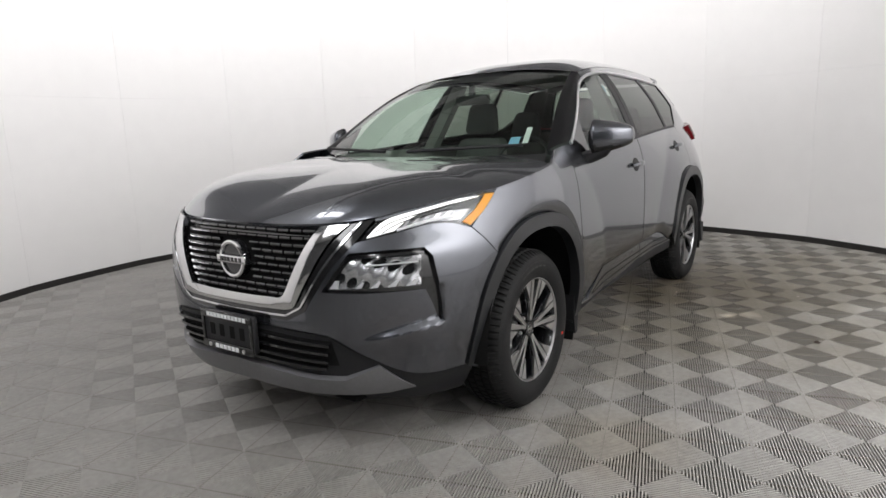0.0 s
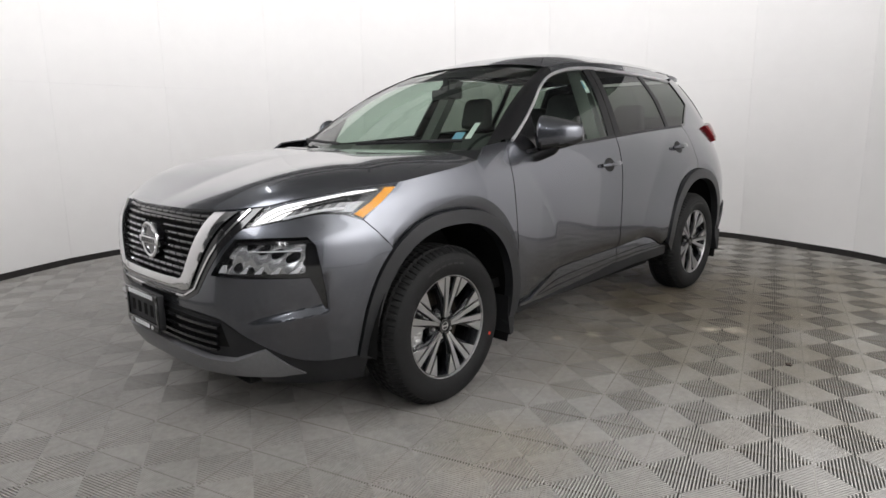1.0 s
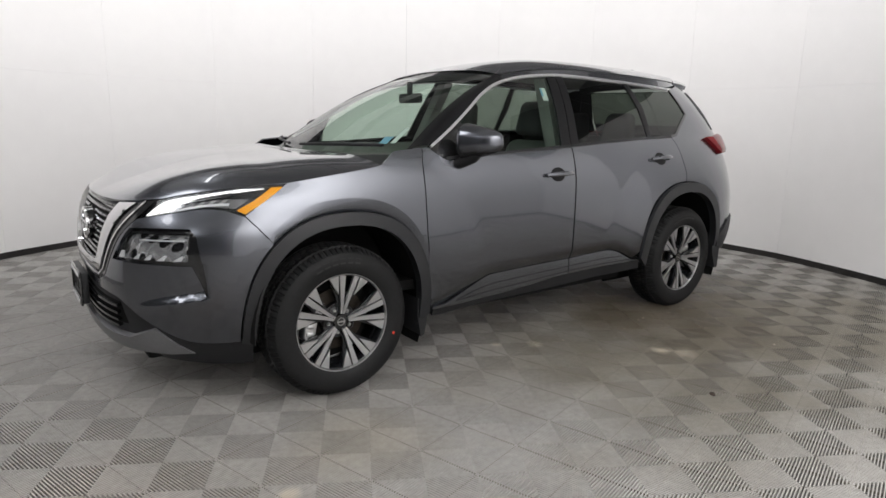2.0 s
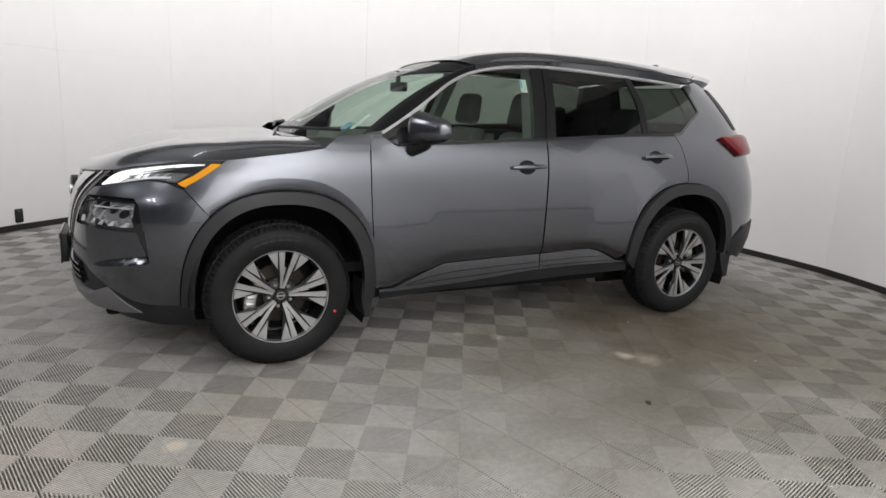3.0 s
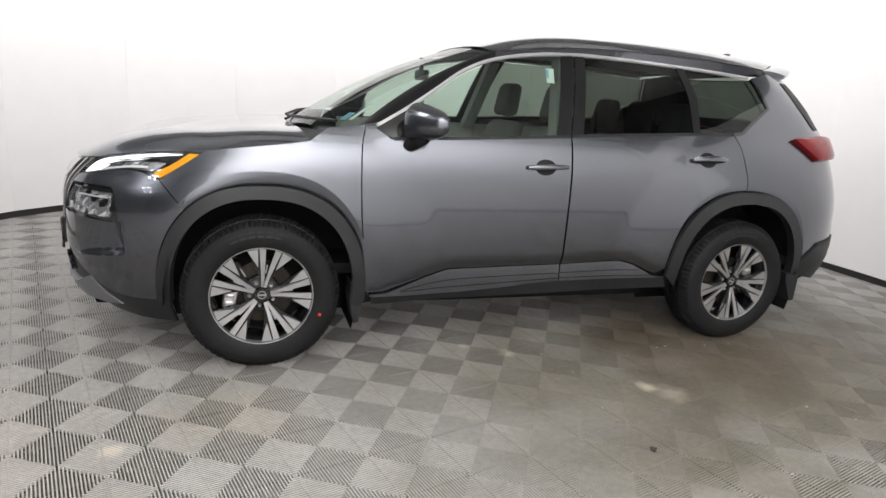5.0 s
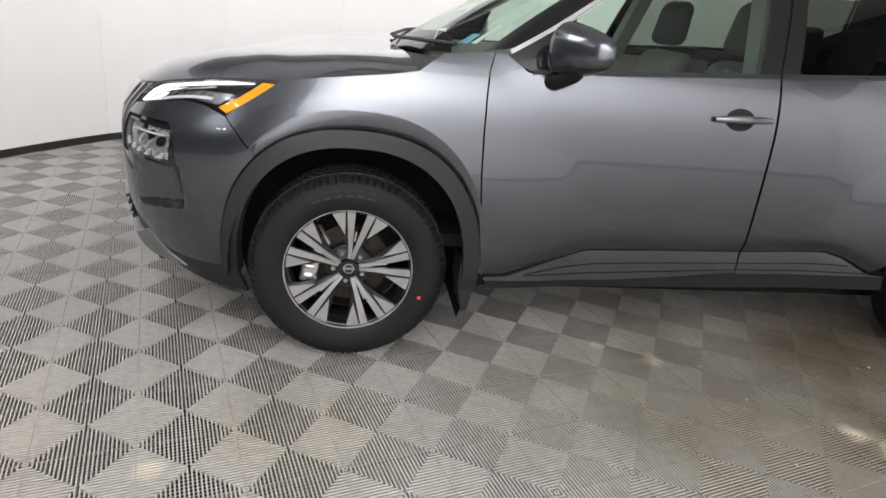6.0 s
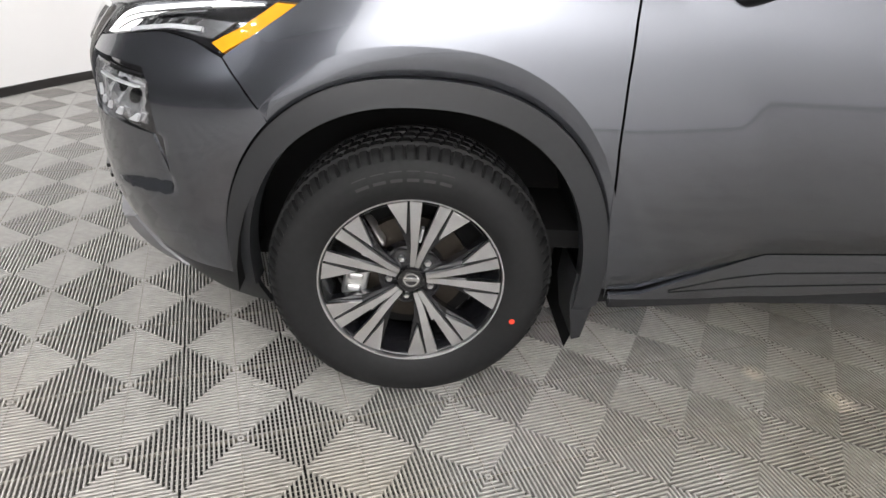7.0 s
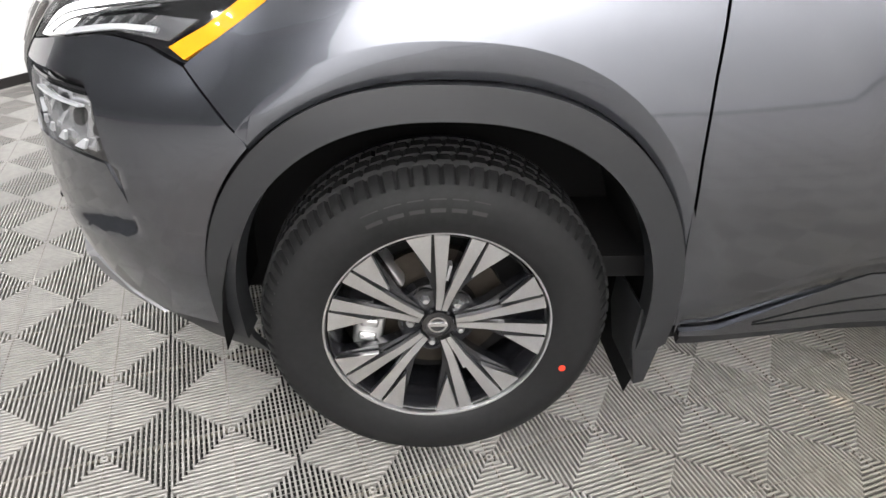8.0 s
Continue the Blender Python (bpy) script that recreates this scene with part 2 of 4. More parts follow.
def box(x0, x1, y0, y1, z0, z1, bevel=0.0, seg=2):
    bm = bmesh.new()
    bmesh.ops.create_cube(bm, size=1, matrix=Matrix.LocRotScale(((x0 + x1) / 2, (y0 + y1) / 2, (z0 + z1) / 2), None, (x1 - x0, y1 - y0, z1 - z0)))
    if bevel:
        bmesh.ops.bevel(bm, geom=bm.edges[:], offset=bevel, segments=seg, affect="EDGES", profile=0.5)
    return bm


def lathe(profile, n=64, ripple=None):
    """Turned about the y axis: profile of (radius, y)."""
    bm = bmesh.new()
    rows = []
    for k in range(n):
        a = 2 * math.pi * k / n
        rows.append([bm.verts.new(((r + (ripple(i, k) if ripple else 0)) * math.cos(a), y, (r + (ripple(i, k) if ripple else 0)) * math.sin(a))) for i, (r, y) in enumerate(profile)])
    for k in range(n):
        for i in range(len(profile) - 1):
            bm.faces.new((rows[k][i], rows[k][i + 1], rows[(k + 1) % n][i + 1], rows[(k + 1) % n][i]))
    return bm


def prism(pts, y0, y1, slope=0.0):
    """A flat outline in (x, z) between two depths y0 (front) and y1; slope widens the back."""
    bm = bmesh.new()
    cx, cz = sum(p[0] for p in pts) / len(pts), sum(p[1] for p in pts) / len(pts)
    front = [bm.verts.new((x, y0, z)) for x, z in pts]
    back = [bm.verts.new((cx + (x - cx) * (1 + slope), y1, cz + (z - cz) * (1 + slope))) for x, z in pts]
    bm.faces.new(front)
    bm.faces.new(back[::-1])
    for i in range(len(pts)):
        j = (i + 1) % len(pts)
        bm.faces.new((front[i], back[i], back[j], front[j]))
    bmesh.ops.recalc_face_normals(bm, faces=bm.faces)
    return bm


def tube(points, radius, seg=8):
    bm = bmesh.new()
    rows = []
    for i, p in enumerate(points):
        d = (Vector(points[min(i + 1, len(points) - 1)]) - Vector(points[max(i - 1, 0)])).normalized()
        side = d.cross(Vector((0, 0, 1)) if abs(d.z) < 0.9 else Vector((1, 0, 0))).normalized()
        up = side.cross(d)
        rows.append([bm.verts.new(Vector(p) + radius * (math.cos(2 * math.pi * k / seg) * side + math.sin(2 * math.pi * k / seg) * up)) for k in range(seg)])
    for a, b in zip(rows, rows[1:]):
        for k in range(seg):
            bm.faces.new((a[k], a[(k + 1) % seg], b[(k + 1) % seg], b[k]))
    bm.faces.new(rows[0][::-1])
    bm.faces.new(rows[-1])
    bmesh.ops.recalc_face_normals(bm, faces=bm.faces)
    return bm


# ---- the booth: curved wall, floor, ceiling ----
PANELS = 13
wall_round = new("wall_round", None)
tagged(wall_round, "curved white booth wall of tall smooth panels", "wall", kind="structure")
skirting = new("baseboard", None)
tagged(skirting, "black rubber skirting along the white wall", "baseboard", kind="structure")


def run_strip(line, z0, z1, t0, t1):
    """An upright slab along a plan line, between the distances t0 and t1 outwards."""
    out = []
    for i, p in enumerate(line):
        d = (Vector(line[min(i + 1, len(line) - 1)]) - Vector(line[max(i - 1, 0)])).normalized()
        out.append(Vector((d.y, -d.x)))
    bm = bmesh.new()
    rows = []
    for p, o in zip(line, out):
        a, b = Vector(p) + o * t0, Vector(p) + o * t1
        rows.append([bm.verts.new((*a, z0)), bm.verts.new((*a, z1)), bm.verts.new((*b, z1)), bm.verts.new((*b, z0))])
    for r, s in zip(rows, rows[1:]):
        for k in range(4):
            bm.faces.new((r[k], r[(k + 1) % 4], s[(k + 1) % 4], s[k]))
    bm.faces.new(rows[0])
    bm.faces.new(rows[-1][::-1])
    bmesh.ops.recalc_face_normals(bm, faces=bm.faces)
    return bm


def plan(a):
    return (CX + RAD * math.cos(radians(a)), CY + RAD * math.sin(radians(a)))


RUNS = [[(-2.4, -5.0), (-0.85, -5.0)], [(-0.85, -5.0), (0.7, -5.0)], [(0.7, -5.0), (3.0, -5.0)], [(3.0, -5.0), (5.395, -5.0)], [(5.4, -4.999), (5.1, -4.4)], [(5.1, -4.399), plan(-40.5)]]
for k in range(PANELS):
    a0, a1 = -40.5 + 16.5 * k, -40.5 + 16.5 * (k + 1)
    ends = [Vector(plan(a0 + 0.009)), Vector(plan(a1 - 0.009))]
    RUNS.append([tuple(Vector(plan(a0 + 0.009 + (a1 - a0 - 0.018) * q / 6)).lerp(ends[0].lerp(ends[1], q / 6), 0.45)) for q in range(7)])
for line in RUNS:
    part("panel", run_strip(line, 0.0, 1.6692, 0.0, 0.06), WALLPAINT, wall_round)
    part("panel", run_strip(line, 1.6702, 4.15 if line[0][1] < -4.9 else HIGH, 0.0, 0.06), WALLPAINT, wall_round)
    part("backing", run_strip(line, -0.02, 4.2, 0.061, 0.12), CEIL, wall_round)
    part("strip", run_strip(line, -0.02, 0.055, -0.014, -0.001), BASE, skirting)
tagged(part("wall_south", box(-6.5, 6.4, -6.35, -6.2, -0.06, 4.2), CEIL), "plain dark wall of the hall", "wall", kind="structure")
tagged(part("wall_west", box(-6.65, -6.5, -6.35, 5.2, -0.06, 4.2), CEIL), "plain dark wall of the hall", "wall", kind="structure")
tagged(part("wall_north", box(-6.65, 6.2, 5.2, 5.35, -0.06, 4.2), CEIL), "plain dark wall of the hall", "wall", kind="structure")
tagged(part("ceiling", box(-6.65, 6.5, -6.4, 5.35, 4.2, 4.3), HALLTOP), "plain painted ceiling high over the booth", "ceiling", kind="structure")
# frame and hanger for the added overhead fill
for lx, ly in FILL_LAMPS:
    lamp = join(box(lx - 1.36, lx + 1.36, ly - 0.70, ly - 0.66, 3.90, 4.0), box(lx - 1.36, lx + 1.36, ly + 0.66, ly + 0.70, 3.90, 4.0),
                box(lx - 1.36, lx - 1.32, ly - 0.66, ly + 0.66, 3.90, 4.0), box(lx + 1.32, lx + 1.36, ly - 0.66, ly + 0.66, 3.90, 4.0),
                box(lx - 1.36, lx + 1.36, ly - 0.70, ly + 0.70, 4.002, 4.03), box(lx - 0.01, lx + 0.01, ly - 0.01, ly + 0.01, 4.03, 4.2))
    tagged(part("fill_panel", lamp, WHITE), "white framed fill light added overhead out of view, switched on", "lamp", group="ceiling lights")
# lamp bars that carry the added washers, all out of view
BARS = [(pose(CX + 2.0 * math.cos(radians(a)), CY + 2.0 * math.sin(radians(a)), 3.4, 60, 0, a - 90)) for a in WASH] + [pose(lx, -3.4, 3.7, 52, 0, 180) for lx, _ in SOUTH]
for place in BARS:
    washer = part("unseen_washer", join(box(-0.63, 0.63, -0.29, 0.29, 0.012, 0.05, 0.008), box(-0.01, 0.01, -0.01, 0.01, 0.05, 0.85)), CEIL)
    washer.matrix_basis = place
    tagged(washer, "slim black lamp bar added out of view to brighten the white wall", "lamp", group="wall washers")
for lx, ly in SPOTS:
    shade = lathe([(0.09, 0.0), (0.13, 0.0), (0.13, -0.06), (0.11, -0.16), (0.05, -0.20), (0.0, -0.20)], 24)
    for v in shade.verts:
        v.co = Vector((v.co.x, v.co.z, -v.co.y))
    facing(shade, (0, 0, -1))
    part_lamp = part("high_bay_lamp", join(shade, box(-0.01, 0.01, -0.01, 0.01, 0.19, 0.40)), CEIL)
    part_lamp.location = (lx, ly, 3.805)
    tagged(part_lamp, "small round black hall lamp, switched on", "lamp", group="round hall lamps")
floor = part("floor", box(-6.65, 6.5, -6.4, 5.35, -0.06, -0.0125), UNDER)
tagged(floor, "interlocking ribbed grey plastic floor tiles", "floor", kind="structure")

# ---- body skin ----
XC, XR = 0.42, 2.6      # where the nose and the tail begin to curve round
LF, LR = 1.6, 1.3


def ramp(v, keys):
    """Smooth curve through (place, value) keys, flat beyond the ends."""
    if v <= keys[0][0]:
        return keys[0][1]
    if v >= keys[-1][0]:
        return keys[-1][1]
    i = max(k for k in range(len(keys) - 1) if keys[k][0] <= v)
    (x0, y0), (x1, y1) = keys[i], keys[i + 1]
    d = (y1 - y0) / (x1 - x0)

    def slope(j):
        if j == 0 or j == len(keys) - 1:
            return d
        return (keys[j + 1][1] - keys[j - 1][1]) / (keys[j + 1][0] - keys[j - 1][0])
    h, u = x1 - x0, (v - x0) / (x1 - x0)
    return ((2 * u + 1) * (1 - u) ** 2) * y0 + u * (1 - u) ** 2 * h * slope(i) + u * u * (3 - 2 * u) * y1 + u * u * (u - 1) * h * slope(i + 1)


def ease(v):
    v = min(1.0, max(0.0, v))
    return v * v * (3 - 2 * v)


WIDTH = [(0.20, 0.80), (0.30, 0.850), (0.38, 0.868), (0.50, 0.885), (0.70, 0.893), (0.88, 0.892), (0.98, 0.886), (1.06, 0.870), (1.13, 0.848), (1.24, 0.795), (1.36, 0.732), (1.47, 0.662), (1.56, 0.592), (1.64, 0.51)]
NOSE = [(0.20, -0.80), (0.30, -0.895), (0.36, -0.915), (0.50, -0.930), (0.62, -0.925), (0.80, -0.905), (0.93, -0.870), (1.02, -0.80), (1.2, -0.70)]
BEND = [(0.30, 3.0), (0.60, 3.4), (0.80, 3.5), (0.90, 3.1), (1.02, 2.8)]
TAIL = [(0.25, 3.50), (0.36, 3.64), (0.50, 3.71), (0.75, 3.70), (1.05, 3.66), (1.19, 3.62), (1.28, 3.55), (1.40, 3.47), (1.58, 3.28), (1.64, 3.18)]


def half_width(x, z):
    w = ramp(z, WIDTH)
    if x > 1.4:
        w -= (0.03 + 0.055 * ease((z - 0.75) / 0.4)) * ((x - 1.4) / 1.9) ** 2
    # fenders swell round the wheels
    for cx in (0.0, 2.705):
        r = math.hypot((x - cx) / 0.98, z - 0.362)
        w += 0.030 * (1 - min(1.0, max(0.0, (r - 0.57) / 0.33)) ** 1.15)
    return w


def ring(s, z):
    """A point of the car's left skin: s runs round from the middle of the nose, z is the height."""
    if s < XC:
        phi = math.radians(90) * (1 - (XC - s) / LF)
        n, a = ramp(z, BEND), XC - ramp(z, NOSE)
        c, d = math.cos(phi), math.sin(phi)
        r = (max(c, 0) ** n + abs(d) ** n) ** (-1 / n)
        x = XC - a * r * c
        return x, -half_width(x, z) * r * d, z
    if s > XR:
        phi = math.radians(90) * (s - XR) / LR
        n, a = 4.2, ramp(z, TAIL) - XR
        c, d = math.cos(phi), math.sin(phi)
        r = (abs(c) ** n + d ** n) ** (-1 / n)
        x = XR + a * r * d
        return x, -half_width(x, z) * r * c, z
    return s, -half_width(s, z), z


def at_x(x, z):
    """The (s, z) of the skin at the length x."""
    if XC <= x <= XR:
        return x, z
    if x < XC:
        n, a = ramp(z, BEND), XC - ramp(z, NOSE)
        c = min(1, (XC - x) / a)
        return XC - LF * (1 - math.atan2((1 - c ** n) ** (1 / n), c) / math.radians(90)), z
    a = ramp(z, TAIL) - XR
    d = min(1, (x - XR) / a)
    return XR + LR * math.atan2(d, (1 - d ** 4.2) ** (1 / 4.2)) / math.radians(90), z


def at_y(y, z):
    """The (s, z) of the nose at the distance y from the car's middle."""
    s0, s1 = XC - LF, XC
    for _ in range(30):
        m = (s0 + s1) / 2
        if -ring(m, z)[1] < y:
            s0 = m
        else:
            s1 = m
    return s0, z

# ---- the car ----
car = new("suv_car", None)
tagged(car, "gunmetal grey compact SUV with chrome grille on tiled floor", "car")


def X(x, z):
    return at_x(x, z)


def Y(y, z):
    return at_y(y, z)


def along(pts, kind=X, n=5):
    return curve([kind(*p) for p in pts], n)


def arch(cx, rx, rz, z_from, z_to, n=56, e=2.35, cz=0.362):
    """The upper line of a wheel arch from its front foot to its rear foot, in (s, z)."""
    out = []
    a0 = math.pi - math.asin(max(-1, min(1, (z_from - cz) / rz)))
    a1 = math.asin(max(-1, min(1, (z_to - cz) / rz)))
    for k in range(n + 1):
        a = a0 + (a1 - a0) * k / n
        c, d = math.cos(a), math.sin(a)
        out.append(X(cx + rx * math.copysign(abs(c) ** (2 / e), c), cz + rz * math.copysign(abs(d) ** (2 / e), d)))
    return out


MID = XC - LF
FOUT, FIN = (0.012, 0.468, 0.528), (0.010, 0.408, 0.466)
ROUT, RIN = (2.677, 0.493, 0.545), (2.686, 0.424, 0.476)
arch_f_out = arch(*FOUT, 0.345, 0.345)
FBAND, RBAND = (0.016, 0.482, 0.588), (2.680, 0.508, 0.600)
arch_f_band = arch(*FBAND, 0.40, 0.40)
arch_r_band = arch(*RBAND, 0.44, 0.44)
SEAM = [X(-0.330, 0.780), X(-0.385, 0.845), X(-0.425, 0.892)]
LAMP_BACK = [X(-0.425, 0.892), X(-0.335, 0.955), X(-0.242, 1.022)]
HOOD_EDGE = [(-0.242, 1.022), (-0.10, 1.044), (0.02, 1.060), (0.126, 1.074), (0.205, 1.088)]
DOOR_FRONT = [(0.470, 1.166), (0.452, 1.10), (0.446, 1.02), (0.445, 0.90), (0.450, 0.76), (0.466, 0.58), (0.490, 0.42), (0.498, 0.366)]

def arch_face(inner, outer, x0_in, x1_in, x0_out, x1_out, z0=None, z1=None, n=60):
    """The upright face round a wheel arch from the flare's edge out to the skin, into which it runs softly. The ends are given as lengths x, or as heights z below the arch's shoulders."""
    centre = 0.0 if inner[0] < 1.4 else 2.705

    def angle(e, x, z, rear):
        if z is None:
            return math.acos(math.copysign(abs((x - e[0]) / e[1]) ** 1.175, x - e[0]))
        a = math.asin(((z - 0.362) / e[2]) ** 1.175)
        return a if rear else math.pi - a

    spans = [(angle(inner, x0_in, z0, False), angle(inner, x1_in, z1, True)), (angle(outer, x0_out, z0, False), angle(outer, x1_out, z1, True))]
    rows = [(0.0, -0.03), (0.0, -0.001), (0.05, 0.0), (0.35, 0.0), (0.7, 0.0), (1.0, 0.0)]

    def point(u, v):
        t, off = rows[round(v * (len(rows) - 1))]
        ends = []
        for e, (a0, a1) in zip((inner, outer), spans):
            a = a0 + (a1 - a0) * u
            c, d = math.cos(a), math.sin(a)
            ends.append((e[0] + e[1] * math.copysign(abs(c) ** (2 / 2.35), c), 0.362 + e[2] * abs(d) ** (2 / 2.35)))
        x, z = (p + (q - p) * t for p, q in zip(*ends))
        p = skin_point(*X(x, z), 0)
        k = min(1.0, 0.50 / math.hypot(x - centre, z - 0.362))
        near = ring(*X(centre + (x - centre) * k, 0.362 + (z - 0.362) * k))
        lean = 0.22 * math.dist(*ends) * (1 - t)
        return Vector((x, near[1], z)).lerp(p, t) + (skin_point(*X(x, z), off - lean) - p)

    return facing(grid(point, n, len(rows) - 1), (0, -1, 0.2))


# black inner shell that shows only in the gaps
shell = ([Y(0.0, 0.24), Y(0.3, 0.24), Y(0.6, 0.22), X(-0.46, 0.22)] + arch(0.0, 0.43, 0.49, 0.30, 0.30) + [(0.52, 0.30), (2.15, 0.34)] +
         arch(2.70, 0.43, 0.50, 0.33, 0.36) + [X(3.3, 0.33), (XR + LR, 0.36), (XR + LR, 1.18), X(3.2, 1.2), X(2.9, 1.28), X(2.66, 1.195), (2.0, 1.165), (1.5, 1.14), (0.9, 1.105), (0.55, 1.095), X(0.30, 1.09)] +
         [X(x, z - 0.02) for x, z in HOOD_EDGE[::-1]] + [Y(0.74, 0.95), Y(0.60, 0.92), Y(0.45, 0.90), Y(0.0, 0.89)])
pair("inner_shell", panel(shell, off=-0.03, depth=0.004, step=0.06), DARK, car)

# bumper skin
BEZEL_HOLE = [Y(0.455, 0.692), Y(0.62, 0.686), Y(0.766, 0.682), Y(0.780, 0.62), Y(0.789, 0.556), Y(0.795, 0.556), Y(0.796, 0.63), Y(0.790, 0.72), Y(0.774, 0.81), Y(0.748, 0.842), Y(0.66, 0.842), Y(0.545, 0.836), Y(0.452, 0.693)]


def bumper_point(s, z, off):
    """The bumper skin with the shallow pocket below the fog lamp, which ends in a crease."""
    p = skin_point(s, z, 0)
    y = abs(p.y)
    k = ease(max(0.0, min(1.0, (y - 0.50) / 0.26))) * max(0.0, min(1.0, (0.800 - y) / 0.014))
    k *= ease(max(0.0, min(1.0, (z - 0.500 - 0.24 * (y - 0.62)) / 0.030))) if z < 0.69 and p.x < -0.5 else 0.0
    return skin_point(s, z, off - 0.024 * k)


bumper_line = ([Y(0.0, 0.572), Y(0.15, 0.572), Y(0.30, 0.578), Y(0.377, 0.614), Y(0.430, 0.694)] + BEZEL_HOLE + [Y(0.430, 0.694), Y(0.495, 0.793), Y(0.550, 0.865)] +
               along([(0.560, 0.872), (0.672, 0.900), (0.742, 0.919), (0.789, 0.914)], Y) + [X(-0.428, 0.889)] +
               [X(-0.388, 0.842), X(-0.333, 0.777)] + [(p[0] - 0.004, p[1]) for p in arch_f_out[::-1] if p[1] < 0.775 and p[0] < 0] +
               along([(0.800, 0.335), (0.70, 0.345), (0.581, 0.444), (0.463, 0.526), (0.217, 0.545)], Y) + [Y(0.0, 0.548)])
bumper = part("front_bumper", panel(bumper_line, middle=True, step=0.010, depth=0.03, surface=bumper_point), PAINT, car, "gunmetal painted front bumper skin")
lower_line = ([Y(0.0, 0.542), Y(0.215, 0.539)] + along([(0.463, 0.520), (0.581, 0.438), (0.70, 0.340), (0.795, 0.330)], Y) + [X(-0.455, 0.338), X(-0.40, 0.340), X(-0.385, 0.20), Y(0.66, 0.20), Y(0.4, 0.215), Y(0.0, 0.22)])
part("lower_valance", panel(lower_line, off=-0.008, middle=True, step=0.04), PLASTIC, car, "black plastic lower bumper valance")
lip_line = ([Y(0.0, 0.382), Y(0.20, 0.372), Y(0.40, 0.352), Y(0.50, 0.352), Y(0.613, 0.398), Y(0.650, 0.335), Y(0.672, 0.272)] + along([(0.60, 0.268), (0.50, 0.285), (0.30, 0.288), (0.0, 0.300)], Y))


def lip_point(s, z, off):
    """The lip stands proud at the middle and sinks into the valance towards its ends."""
    y = abs(skin_point(s, z, 0).y)
    return skin_point(s, z, off - 0.024 * ease(max(0.0, min(1.0, (y - 0.48) / 0.20))))


part("lip", panel(lip_line, off=0.022, depth=0.03, middle=True, step=0.04, surface=lip_point), LIP, bumper, "satin silver lower lip")

# grille with its chrome surround
V_IN = along([(0.425, 0.926), (0.383, 0.862), (0.292, 0.674)], Y, 5)[:-1] + along([(0.292, 0.678), (0.280, 0.666), (0.245, 0.660)], Y, 3) + [Y(0.12, 0.656), Y(0.0, 0.655)]
V_OUT = along([(0.520, 0.932), (0.466, 0.862), (0.352, 0.655)], Y, 5)[:-1] + along([(0.352, 0.655), (0.332, 0.626), (0.292, 0.616)], Y, 3) + [Y(0.15, 0.611), Y(0.0, 0.610)]
B_OUT = [Y(0.590, 0.950), Y(0.556, 0.872), Y(0.495, 0.790), Y(0.377, 0.611), Y(0.300, 0.575), Y(0.0, 0.569)]
grille = part("grille", panel([Y(0.0, 0.93), Y(0.2, 0.931)] + [Y(0.425, 0.932)] + V_IN, off=-0.035, middle=True), GLOSS, car, "gloss black slatted grille")
part("chrome_surround", panel(V_IN + V_OUT[::-1], off=0.014, depth=0.05, middle=True, step=0.03, roll=0.004), CHROME, grille, "chrome surround")
part("black_surround", panel([Y(0.522, 0.934)] + [Y(0.470, 0.860), Y(0.356, 0.650), Y(0.294, 0.612), Y(0.0, 0.606)] + B_OUT[::-1], off=0.002, depth=0.03, middle=True, step=0.03), GLOSS, grille)
fine = [Y(0.556, 0.940), Y(0.512, 0.862), Y(0.452, 0.770), Y(0.365, 0.630), Y(0.297, 0.594), Y(0.0, 0.588)]
part("chrome_line", panel(band(fine, 0.008), off=0.009, depth=0.01, middle=True, step=0.03, roll=0.001), CHROME, grille)


def grille_half(z):
    return ramp(z, [(0.655, 0.24), (0.674, 0.292), (0.862, 0.383), (0.932, 0.425)])


for row in range(10):
    z = 0.908 - row * 0.0265
    w = grille_half(z) - 0.012
    y = -w
    k = 0
    while y < w - 0.02:
        y1 = min(w, y + (0.030 if k == 0 and row % 2 else 0.060))
        if not (abs((y + y1) / 2) < 0.085 and abs(z - 0.788) < 0.075):
            def slat(u, v, y=y, y1=y1, z=z):
                yy = y + 0.004 + (y1 - y - 0.008) * u
                s = ring(*Y(abs(yy), z))
                a = 2 * math.pi * v
                return (s[0] + 0.020 - 0.010 * math.cos(a), yy, z + 0.0085 * math.sin(a))
            part("slat", grid(slat, 4, 8), GLOSS, grille)
        y = y1
        k += 1

emblem = part("emblem", prism([(0.078 * math.cos(a * math.pi / 16), 0.078 * math.sin(a * math.pi / 16)) for a in range(32)], 0, 0.03), GLOSS, car, "round chrome ring badge with a crossbar")
ringmesh = join(lathe([(0.060, 0.0), (0.062, -0.008), (0.070, -0.010), (0.077, -0.006), (0.078, 0.004), (0.060, 0.004)], 40), box(-0.088, 0.088, -0.012, 0.0, -0.016, 0.016, 0.004))
part("badge_ring", ringmesh, CHROME, emblem)
for dx in (-0.058, -0.036, -0.014, 0.010, 0.034, 0.058):
    part("badge_bar", box(dx - 0.007, dx + 0.007, -0.014, -0.0115, -0.009, 0.009), GLOSS, emblem)
emblem.matrix_basis = pose(-0.915, 0, 0.787, 0, 0, -90)

